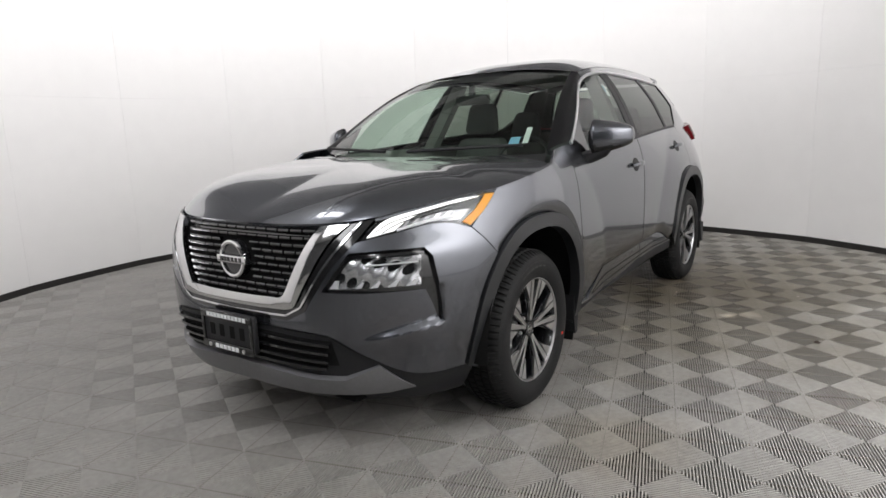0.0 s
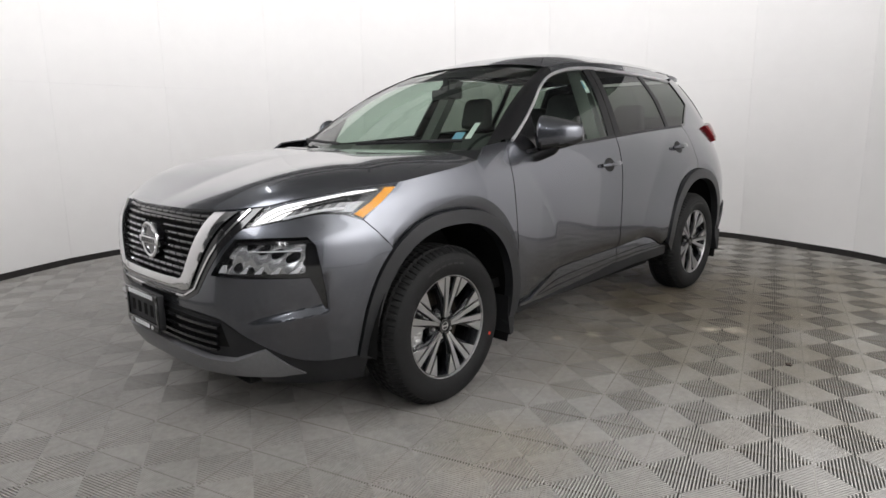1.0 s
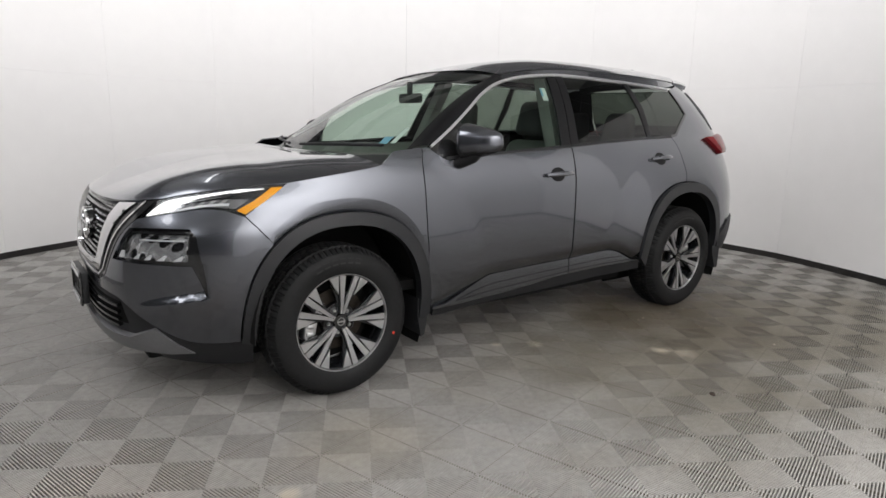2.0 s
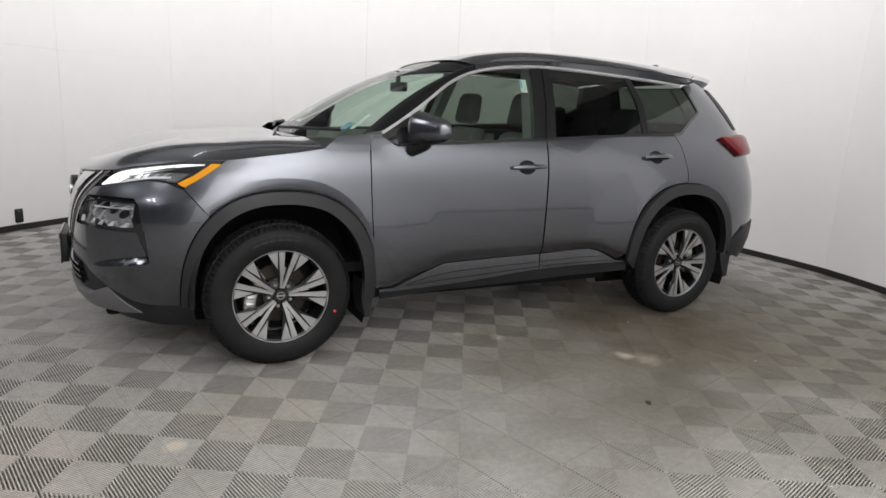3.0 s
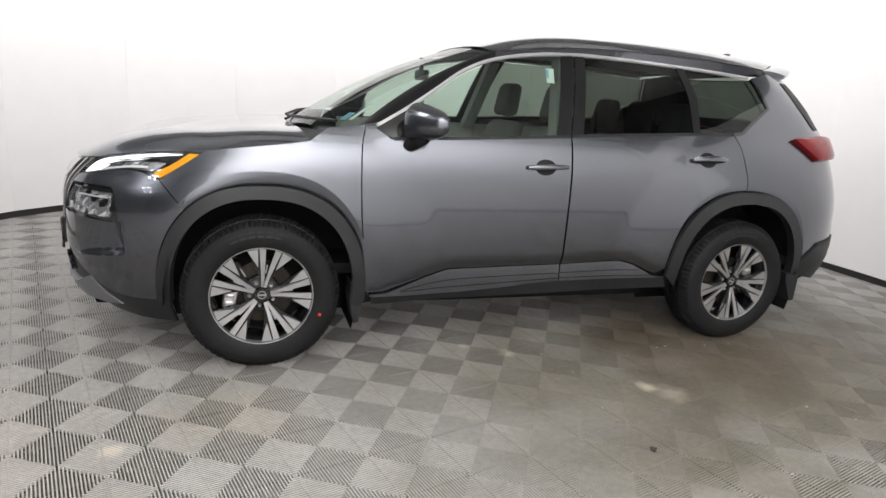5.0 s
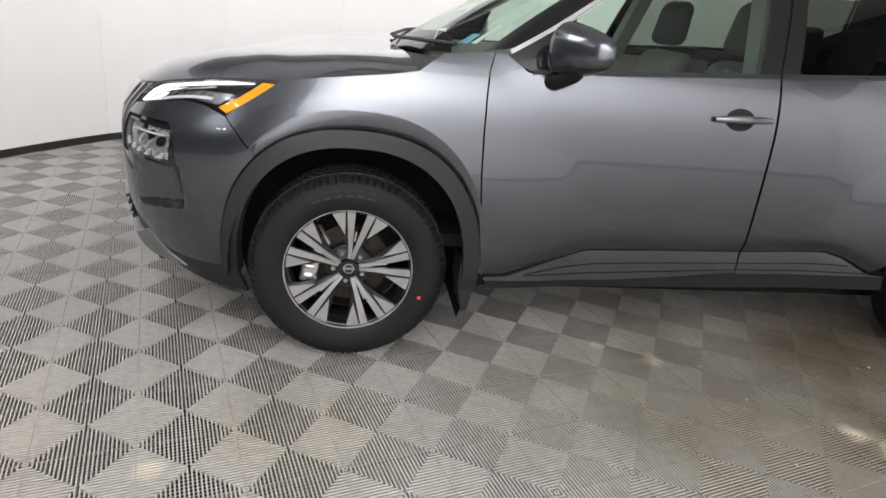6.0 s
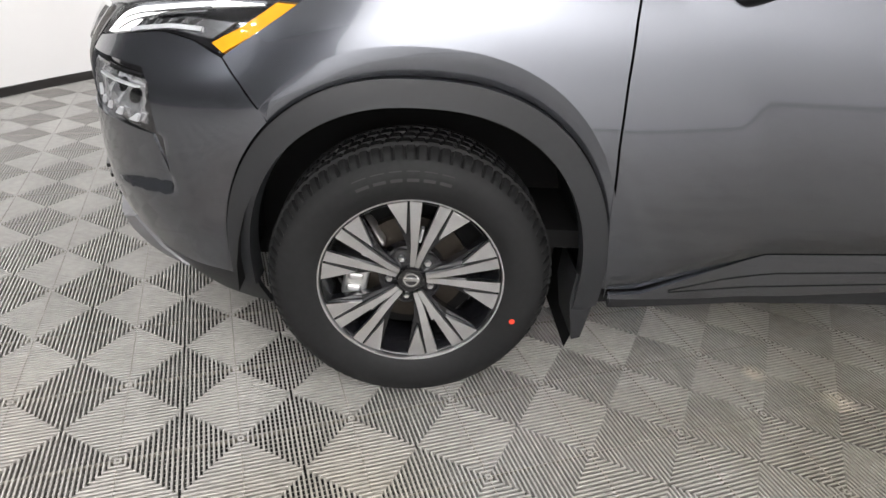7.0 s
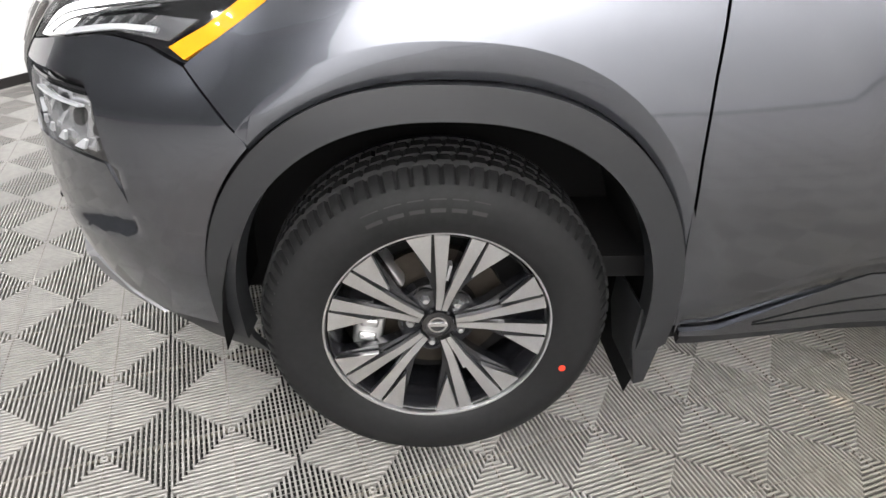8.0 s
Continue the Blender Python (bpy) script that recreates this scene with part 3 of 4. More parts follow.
# number plate bracket with the dealer's frame
bracket = part("plate_bracket", box(-0.975, -0.945, -0.155, 0.155, 0.425, 0.575, 0.006), PLASTIC, car, "empty black plate bracket with a dealer frame")
part("plate_frame", join(box(-0.984, -0.974, -0.157, 0.157, 0.548, 0.580, 0.003), box(-0.984, -0.974, -0.157, 0.157, 0.418, 0.452, 0.003), box(-0.982, -0.974, -0.157, -0.142, 0.45, 0.55, 0.002), box(-0.982, -0.974, 0.142, 0.157, 0.45, 0.55, 0.002)), GLOSS, bracket)
for i in range(11):
    part("print_bar", box(-0.9855, -0.984, -0.120 + 0.0225 * i - 0.0085, -0.120 + 0.0225 * i + 0.0085, 0.555, 0.572), WHITE, bracket)
for i in range(6):
    part("print_bar", box(-0.9855, -0.984, -0.062 + 0.025 * i - 0.0095, -0.062 + 0.025 * i + 0.0095, 0.425, 0.443), WHITE, bracket)
for sy in (-0.105, 0.105):
    part("screw", prism([(sy + 0.009 * math.cos(a), 0.434 + 0.009 * math.sin(a)) for a in [k * math.pi / 6 for k in range(12)]], 0, 0.003), STEEL, bracket).matrix_basis = pose(-0.988, 0, 0, 0, 0, -90)
for sy in (-0.09, -0.03, 0.035, 0.095):
    part("slot", box(-0.9765, -0.9745, sy - 0.014, sy + 0.014, 0.475, 0.525, 0.0), DARK, bracket)

# lower intake slats
for k, z in enumerate((0.505, 0.470, 0.435, 0.405)):
    line = [Y(y, z - 0.02 * (y / 0.5) ** 2) for y in (0.0, 0.12, 0.24, 0.36, 0.47 - 0.01 * k)]
    part("intake_slat", panel(band(line, 0.011), off=0.012, depth=0.03, middle=True, step=0.06), GLOSS, car)
intake = [Y(0.0, 0.52), Y(0.25, 0.515), Y(0.475, 0.50), Y(0.485, 0.40), Y(0.25, 0.392), Y(0.0, 0.395)]
part("intake", panel(intake, off=-0.006, depth=0.004, middle=True), DARK, car)

# headlamps
lamp_line = ([Y(0.565, 0.878)] + along([(0.600, 0.948), (0.655, 0.968), (0.745, 0.996)], Y) + [X(-0.33, 1.013), X(-0.245, 1.019)] + [X(-0.335, 0.953), X(-0.424, 0.894)] +
             along([(0.789, 0.916), (0.742, 0.922), (0.672, 0.904), (0.575, 0.878)], Y))
lamps = pair("headlamp", panel(lamp_line, off=-0.012, depth=0.02, step=0.03), GLOSS, car, "slim LED headlamp with an amber corner")
drl = along([(0.585, 0.888), (0.622, 0.946), (0.70, 0.975), (0.775, 1.000)], Y) + [X(-0.335, 1.003)] + along([(0.745, 0.982), (0.690, 0.955), (0.655, 0.908)], Y)
pair("light_guide", panel(drl, off=-0.004, depth=0.01, step=0.03), LED, lamps)
proj = along([(0.655, 0.912), (0.69, 0.937), (0.752, 0.962)], Y) + [X(-0.40, 0.962), X(-0.455, 0.925)] + along([(0.742, 0.930), (0.68, 0.910)], Y)
pair("reflector", panel(proj, off=-0.008, depth=0.01, step=0.03), FOGDARK, lamps)
for k in range(5):
    y0 = 0.672 + 0.022 * k
    pair("projector_fin", panel([Y(y0, 0.918 + 0.005 * k), Y(y0 + 0.006, 0.940 + 0.005 * k), Y(y0 + 0.015, 0.941 + 0.005 * k), Y(y0 + 0.010, 0.918 + 0.005 * k)], off=-0.005, depth=0.005, step=0.05), CHROME, lamps)
for line, wide in (([(0.600, 0.900), (0.640, 0.936), (0.70, 0.960), (0.768, 0.985)], 0.003), ([(0.625, 0.900), (0.66, 0.930), (0.715, 0.955), (0.77, 0.976)], 0.0035)):
    pair("guide_line", panel(band(along(line, Y), wide), off=-0.002, depth=0.004, step=0.03), FOGDARK, lamps)
pair("bowl_strip", panel(band(along([(0.662, 0.908), (0.70, 0.922), (0.745, 0.936), (0.785, 0.940)], Y), 0.009), off=-0.003, depth=0.006, step=0.03), FOGBRIGHT, lamps)
pair("turn_lens", panel([X(-0.305, 1.008), X(-0.262, 1.008), X(-0.345, 0.948), X(-0.426, 0.900), X(-0.453, 0.916), X(-0.385, 0.953)], off=-0.003, depth=0.01, step=0.03), AMBER, lamps)
pair("cover", panel([(s, z) for s, z in lamp_line], off=0.001, depth=0.008, step=0.03), LENS, lamps)

# fog lamps in their black bezels
bezel = [Y(0.440, 0.680), Y(0.540, 0.850), Y(0.760, 0.856), Y(0.800, 0.80), Y(0.812, 0.70), Y(0.812, 0.548), Y(0.780, 0.545), Y(0.752, 0.665)]
bezels = pair("fog_bezel", panel(bezel, off=-0.028, depth=0.012, step=0.03), GLOSS, car, "gloss black lamp bezel")
fog = [Y(0.472, 0.700), Y(0.553, 0.818), Y(0.750, 0.824), Y(0.757, 0.704)]


def bowl_point(s, z, off):
    """Slanting flutes in the reflector behind the lens."""
    y = abs(skin_point(s, z, 0).y)
    return skin_point(s, z, off - 0.006 * abs(math.sin(math.pi * (y - 0.47 + 0.5 * (0.70 - z)) / 0.050)) - 0.004 * math.sin(math.tau * (z - 0.70 + 0.4 * y) / 0.11))


pair("fog_reflector", panel(fog, off=-0.022, depth=0.004, step=0.009, surface=bowl_point), FOGMIRROR, bezels)
for k in range(4):
    y0 = 0.570 + 0.050 * k
    pair("lamp_bowl", panel([Y(y0, 0.705), Y(y0 + 0.024, 0.728), Y(y0 + 0.030, 0.726), Y(y0 + 0.022, 0.706)], off=-0.014, depth=0.006, step=0.05), FOGBRIGHT, bezels)
pair("lamp_fin", panel([Y(0.480, 0.704), Y(0.500, 0.734), Y(0.514, 0.734), Y(0.510, 0.704)], off=-0.013, depth=0.008, step=0.05), FOGBRIGHT, bezels)
pair("lamp_shelf", panel(band([Y(0.600, 0.790), Y(0.67, 0.792), Y(0.745, 0.794)], 0.005), off=-0.010, depth=0.012, step=0.03), FOGBRIGHT, bezels)
pair("lamp_brow", panel([Y(0.556, 0.824), Y(0.752, 0.830), Y(0.755, 0.818), Y(0.56, 0.816)], off=-0.008, depth=0.01, step=0.05), GLOSS, bezels)
pair("fog_lens", panel(fog, off=-0.006, depth=0.006, step=0.03), LENS, bezels)

# fenders, doors, quarter panels
CREASE_Z = [(0.50, 0.352), (0.574, 0.367), (0.76, 0.432), (0.90, 0.477), (1.25, 0.488), (1.533, 0.494), (1.905, 0.509), (1.987, 0.488), (2.12, 0.428), (2.2, 0.415)]


def sill_point(s, z, off):
    k = max(0.0, (z - 0.345) / 0.15)
    return skin_point(s, z, off - 0.025 * min(1, k) + 0.010)


def door_point(s, z, off):
    """The door skin, tucked in towards the crease above the sill."""
    p = skin_point(s, z, 0)
    k = ease(max(0.0, min(1.0, (ramp(p.x, CREASE_Z) + 0.045 - z) / 0.045)))
    return skin_point(s, z, off - 0.014 * k)


fender_line = ([X(*p) for p in HOOD_EDGE] + [X(0.289, 1.150), X(0.38, 1.160)] + [X(x - 0.006, z) for x, z in DOOR_FRONT] + [(0.494, 0.347)] + arch_f_band[::-1])
cut = [i for i, p in enumerate(fender_line) if i > 15 and p[0] < X(-0.330, 0.780)[0]]
fender_line = fender_line[:cut[0]] + SEAM + LAMP_BACK[1:-1]
fender_bm = join(panel(fender_line, step=0.035), arch_face(FOUT, FBAND, -0.328, None, -0.350, None, z1=0.375))
fenders = pair("fender", fender_bm, PAINT, car, "gunmetal front fender")
pair("wheel_flare", panel(arch(FOUT[0], FOUT[1] - 0.003, FOUT[2] - 0.0035, 0.345, 0.345) + arch(*FIN, 0.33, 0.30)[::-1], off=0.012, depth=0.05, step=0.03), FLARE, car, "dark grey plastic wheel arch flare")
pair("wheel_flare", panel(arch(ROUT[0], ROUT[1] - 0.003, ROUT[2] - 0.004, 0.405, 0.42) + arch(*RIN, 0.36, 0.36)[::-1], off=0.012, depth=0.05, step=0.03), FLARE, car, "dark grey plastic wheel arch flare")

BELT = [(0.505, 1.166), (0.56, 1.128), (0.60, 1.108), (0.70, 1.117), (0.90, 1.124), (1.20, 1.141), (1.533, 1.160)]
CREASE = [(1.533, 0.494), (1.25, 0.488), (0.90, 0.477), (0.76, 0.432), (0.574, 0.367)]
front_doors = pair("front_door", panel([X(x, z) for x, z in DOOR_FRONT[::-1]] + curve(BELT, 4) + [(1.531, 1.02), (1.531, 0.70)] + CREASE, step=0.025, depth=0.012, surface=door_point), PAINT, car, "gunmetal front door")
pair("door_sill_skin", panel([(0.585, 0.363), (0.76, 0.426), (0.90, 0.471), (1.25, 0.482), (1.533, 0.488), (1.536, 0.402), (1.25, 0.372), (0.98, 0.352), (0.75, 0.347), (0.502, 0.348), (0.502, 0.360)], off=-0.004, step=0.05, surface=sill_point), PAINT, front_doors)
REAR_BELT = [(1.541, 1.160), (1.90, 1.181), (2.25, 1.199), (2.60, 1.211)]
S1, S2 = X(2.655, 0.96)[0], X(2.660, 0.96)[0]
r_front, r_back = [p for p in arch_r_band if p[0] < S1] + [(S1, 0.9615)], [(S2, 0.9615)] + [p for p in arch_r_band if p[0] > S2]
rear_doors = pair("rear_door", join(arch_face(ROUT, RBAND, None, 2.655, None, 2.655, z0=0.425), panel([(1.541, 0.494)] + REAR_BELT + [X(2.632, 1.15), X(2.642, 1.08), X(2.655, 0.98)] + [p for p in r_front[::-1] if p[1] > 0.43] + [(2.12, 0.428), (1.987, 0.488), (1.905, 0.509)], step=0.025, surface=door_point)), PAINT, car, "gunmetal rear door")
pair("door_sill_skin", panel([(1.541, 0.488), (1.90, 0.503), (1.98, 0.482), (2.11, 0.420), (2.195, 0.412), (1.85, 0.402), (1.541, 0.394)], off=-0.004, step=0.05, surface=sill_point), PAINT, rear_doors)
for line, parents in (([(0.66, 0.3735), (0.80, 0.402), (0.95, 0.420), (1.25, 0.432), (1.53, 0.440)], front_doors), ([(0.66, 0.368), (1.0, 0.384), (1.53, 0.412)], front_doors),
                      ([(1.545, 0.441), (1.90, 0.452), (2.02, 0.452)], rear_doors), ([(1.545, 0.413), (2.12, 0.424)], rear_doors)):
    pair("trim_line", panel(band(line, 0.0026), off=-0.0025, depth=0.004, step=0.1, surface=sill_point), DARK, parents)
pair("sill", panel([(0.52, 0.345), (0.98, 0.348), (1.54, 0.390), (2.20, 0.405), (2.22, 0.345), (1.5, 0.318), (0.52, 0.295)], off=-0.014, depth=0.06, step=0.08), PLASTIC, car, "black plastic sill")
quarter_line = ([(S2, 0.9615), X(2.660, 0.98), X(2.647, 1.08), X(2.637, 1.15), X(2.606, 1.213), X(2.670, 1.222)] + along([(2.80, 1.305), (2.925, 1.372)]) + [X(2.90, 1.45), X(2.86, 1.548)] +
                [X(3.0, 1.578), X(3.10, 1.575), X(3.17, 1.56), X(3.29, 1.42), X(3.38, 1.28), X(3.44, 1.22), X(3.52, 1.10), X(3.55, 0.62), X(3.30, 0.60), X(3.17, 0.50)] + [p for p in r_back[:0:-1] if p[1] > 0.51])
quarters = pair("quarter_panel", join(panel(quarter_line, step=0.04), arch_face(ROUT, RBAND, 2.660, None, 2.660, None, z1=0.44)), PAINT, car, "gunmetal rear quarter panel")
pair("rear_valance", panel([X(3.165, 0.49), X(3.30, 0.592), X(3.57, 0.61), (XR + LR, 0.60), (XR + LR, 0.36), X(3.45, 0.33), X(3.15, 0.40)], off=0.012, depth=0.03, step=0.06), PLASTIC, car, "black plastic rear bumper valance")
pair("tailgate", panel([X(3.52, 0.63), X(3.53, 1.10), X(3.45, 1.22), X(3.39, 1.29), (XR + LR, 1.29), (XR + LR, 0.62)], off=0.0, step=0.06), PAINT, car, "gunmetal tailgate")
pair("rear_glass", panel([X(3.17, 1.56), X(3.29, 1.42), X(3.38, 1.295), (XR + LR, 1.295), (XR + LR, 1.56)], off=0.0, step=0.06), PRIVACY, car, "dark rear window")
pair("tail_lamp", panel([X(3.06, 1.203), X(3.30, 1.222), X(3.49, 1.215), X(3.58, 1.19), X(3.57, 1.09), X(3.26, 1.085)], off=0.035, depth=0.05, step=0.03, roll=0.01), REDLENS, car, "red tail lamp")

# greenhouse
TOP = [(0.52, 1.170), (0.66, 1.250), (0.82, 1.352), (0.97, 1.448), (1.14, 1.517), (1.38, 1.563), (1.65, 1.584), (1.90, 1.584), (2.20, 1.575), (2.55, 1.561), (2.85, 1.546)]
tops = curve(TOP, 5)


def top_z(x):
    return ramp(x, TOP)


pair("chrome_strip", panel(band([(x, z) for x, z in tops], 0.013), off=0.008, depth=0.014, step=0.09, roll=0.002), SATIN, car, "satin chrome window strip")
pair("window_glass", panel([(0.70, 1.127), (0.90, 1.132), (1.20, 1.149), (1.455, 1.163), (1.555, 1.568), (1.38, 1.553), (1.14, 1.507), (0.97, 1.436), (0.82, 1.339), (0.76, 1.300)], off=-0.004, depth=0.004, step=0.08, roll=0), CLEAR, front_doors, "clear front door glass")
pair("mirror_sail", panel([(0.515, 1.160), (0.565, 1.125), (0.605, 1.112), (0.70, 1.12), (0.757, 1.297)], off=0.002, depth=0.012, step=0.06), GLOSS, front_doors)
pair("window_seal", panel(band([(0.60, 1.112), (0.70, 1.121), (0.90, 1.128), (1.20, 1.145), (1.533, 1.164)], 0.014), off=0.004, depth=0.014, step=0.09), PLASTIC, front_doors)
pair("window_seal", panel(band([(1.541, 1.165), (1.90, 1.186), (2.25, 1.204), (2.60, 1.216)], 0.014), off=0.004, depth=0.014, step=0.09), PLASTIC, rear_doors)
pair("pillar_cover", panel([(1.455, 1.160), (1.533, 1.165), (1.633, 1.578), (1.555, 1.570)], off=-0.001, depth=0.012, step=0.08), PILLAR, front_doors)
pair("pillar_cover", panel([(1.541, 1.165), (1.61, 1.170), (1.70, 1.577), (1.641, 1.578)], off=-0.001, depth=0.012, step=0.08), PILLAR, rear_doors)
pair("window_glass", panel([(1.61, 1.172), (1.90, 1.191), (2.32, 1.212), (2.33, 1.40), (2.30, 1.563), (2.0, 1.573), (1.70, 1.573)], off=-0.004, depth=0.004, step=0.08, roll=0), PRIVACY, rear_doors, "dark privacy glass")
pair("pillar_cover", panel([(2.32, 1.208), (2.365, 1.210), (2.39, 1.40), (2.35, 1.563), (2.30, 1.565), (2.33, 1.40)], off=0.0, depth=0.012, step=0.06), PILLAR, rear_doors)
pair("quarter_glass", panel([(2.365, 1.212), (2.60, 1.222), (2.67, 1.230), X(2.80, 1.312), X(2.905, 1.372), X(2.84, 1.535), (2.55, 1.551), (2.35, 1.562), (2.39, 1.40)], off=-0.004, depth=0.004, step=0.08, roll=0), PRIVACY, quarters, "dark privacy glass")
pair("window_seal", panel(band([X(2.60, 1.217), X(2.67, 1.226), X(2.80, 1.309), X(2.912, 1.373), X(2.85, 1.54)], 0.016), off=0.002, depth=0.012, step=0.06), GLOSS, quarters)

ROOF_EDGE = [(1.16, 1.562), (1.35, 1.594), (1.65, 1.624), (2.0, 1.636), (2.4, 1.634), (2.85, 1.618), (3.15, 1.600)]
ROOF_MID = [(1.15, 1.606), (1.4, 1.668), (1.7, 1.708), (2.1, 1.721), (2.5, 1.719), (3.0, 1.702), (3.60, 1.664)]
rail = [(x, z - 0.004) for x, z in curve(ROOF_EDGE, 4)]
pair("roof_side", panel(rail + [(x, z + 0.010) for x, z in tops[::-1] if 1.10 < x < 2.84], off=0.0, depth=0.014, step=0.08), PAINT, car, "gunmetal roof side")


def screen_base(q):
    return Vector((0.16 + 0.26 * q * q, 0.745 * q, 1.118 + 0.022 * q * q))


def screen_top(q):
    return Vector((1.15 + 0.04 * q * q, 0.545 * q, 1.602 - 0.026 * q * q))


def screen(u, v):
    q = 2 * v - 1
    p = screen_base(q).lerp(screen_top(q), u)
    return p + Vector((-0.45, 0, 0.9)) * (0.040 * math.sin(math.pi * u) + 0.012 * u * (1 - u) * (1 - q * q))


def roof_point(u, v):
    q = 2 * v - 1
    x = 1.16 + (3.02 - 1.16) * u
    e = Vector((x, *ring(*X(x, ramp(x, ROOF_EDGE)))[1:]))
    xm = 1.15 + (3.38 - 1.15) * u
    k = 1 - abs(q) ** 3.0
    zm = ramp(xm, ROOF_MID)
    return Vector((x + (xm - x) * (1 - q * q), abs(e.y) * q, e.z + (zm - e.z) * k))


part("windshield", facing(grid(screen, 16, 24), (-0.5, 0, 1)), SCREEN, car, "green tinted windshield")
roof = part("roof", facing(grid(roof_point, 30, 24), (0, 0, 1)), PAINT, car, "gunmetal roof")
part("headliner", facing(grid(lambda u, v: roof_point(u * 0.96 + 0.02, v * 0.98 + 0.01) - Vector((0, 0, 0.035)), 16, 12), (0, 0, -1)), LINER, car)
def spoiler_point(u, v):
    """A thin wing that carries the roof on to the rear: over the top, round the lip and back below."""
    q = 2 * v - 1
    k = 1 - abs(q) ** 2.3
    y = 0.482 * q
    a = Vector((3.00 + 0.36 * (1 - q * q), y, 1.604 + 0.070 * k))
    t = Vector((3.18 + 0.36 * (1 - q * q), y * 0.985, 1.586 + 0.064 * k))
    t2 = t + Vector((-0.012, 0, -0.024))
    under = Vector((3.06 + 0.36 * (1 - q * q), y * 0.975, 1.545 + 0.05 * k))
    w = u * 4
    if w < 2:
        return a.lerp(t, w / 2) + Vector((0, 0, 0.006 * math.sin(math.pi * w / 2)))
    if w < 3:
        return t.lerp(t2, w - 2)
    return t2.lerp(under, w - 3)


wing = facing(grid(spoiler_point, 12, 28), (0.3, 0, 1))
ends = [e for e in wing.edges if len(e.link_faces) == 1 and abs(abs(e.verts[0].co.y) - abs(e.verts[1].co.y)) < 0.014 and min(abs(v.co.y) for v in e.verts) > 0.45]
bmesh.ops.contextual_create(wing, geom=[e for e in ends if e.verts[0].co.y < 0])
bmesh.ops.contextual_create(wing, geom=[e for e in ends if e.verts[0].co.y > 0])
part("spoiler", wing, PAINT, roof, "gunmetal roof spoiler", 40)
pair("rear_trim", panel([X(3.115, 1.535), X(3.185, 1.530), X(3.30, 1.38), X(3.40, 1.265), X(3.325, 1.262), X(3.205, 1.39)], off=0.004, depth=0.012, step=0.05), PILLAR, car, "gloss black rear pillar trim")
part("antenna_fin", prism([(2.94, 1.675), (3.13, 1.665), (3.135, 1.726), (3.105, 1.730), (3.06, 1.716)], -0.015, 0.015, 0.0), PAINT, roof)


def pillar(u, v):
    """Black front pillar between the windshield's edge and the window strip."""
    a = screen(u, 0.0)
    x = 0.50 + (1.16 - 0.50) * u
    b = Vector(ring(x, top_z(x) + 0.008))
    return a.lerp(b, v) + Vector((-0.2, -0.6, 0.5)) * (0.018 * math.sin(math.pi * v))


pair("front_pillar", facing(grid(pillar, 16, 6), (-0.5, -1, 0.3)), PILLAR, car, "gloss black front pillar")
part("cowl", facing(grid(lambda u, v: screen_base(2 * v - 1).lerp(Vector((0.10 + 0.17 * (2 * v - 1) ** 2, 0.80 * (2 * v - 1), 1.085)), u) - Vector((0, 0, 0.012)), 3, 20), (0, 0, 1)), PLASTIC, car, "black plastic cowl")

# hood
NOSE_Z = [(0.0, 0.932), (0.25, 0.934), (0.425, 0.938), (0.52, 0.946), (0.60, 0.956)]
side_line = along([(0.600, 0.956), (0.655, 0.974), (0.745, 1.001)], Y, 4) + [X(-0.33, 1.018)] + [X(*p) for p in HOOD_EDGE]


def hood_side(t):
    k = t * (len(side_line) - 1)
    i = min(int(k), len(side_line) - 2)
    a, b = side_line[i], side_line[i + 1]
    return Vector(ring(a[0] + (b[0] - a[0]) * (k - i), a[1] + (b[1] - a[1]) * (k - i)))


def hood_front(q):
    y = 0.60 * q
    z = ramp(y, NOSE_Z)
    return Vector(ring(*Y(y, z)))


C1 = hood_side(1.0)


def hood_back(q):
    return Vector((0.15 + (C1.x - 0.15) * q * q, C1.y * q, 1.128 + (C1.z - 1.128) * q ** 5))


def hood_point(u, v):
    q = 2 * v - 1
    m, t = abs(q), u
    m = 1 - (1 - m) ** 1.35
    sd, c0, c1 = hood_side(t), hood_front(0.0), hood_back(0.0)
    f, b = hood_front(m), hood_back(m)
    mid = c0.lerp(c1, t)
    corner0, corner1 = hood_front(1.0), hood_back(1.0)
    p = f.lerp(b, t) + mid.lerp(sd, m) - (c0.lerp(corner0, m)).lerp(c1.lerp(corner1, m), t)
    rise = math.sin(math.pi * min(1, t * 1.02)) ** 0.85 if 0 < t < 0.98 else 0
    p.z += 0.056 * rise * (1 - m ** 7) + 0.008 * ease((t - 0.02) / 0.3) * (math.exp(-((m - 0.74) / 0.22) ** 2))
    p.y = p.y if q < 0 else -p.y
    return p


hood = facing(grid(hood_point, 36, 72), (0, 0, 1))
rim = [e for e in hood.edges if len(e.link_faces) == 1]
low = [g for g in bmesh.ops.extrude_edge_only(hood, edges=rim)["geom"] if isinstance(g, bmesh.types.BMVert)]
for v in low:
    v.co += Vector((0.012, 0, -0.02))
part("hood", hood, PAINT, car, "gunmetal hood with raised ridges")


# handles and mirrors
def on_door(x, z, dx, dz, off):
    return skin_point(x + dx, z + dz, off)


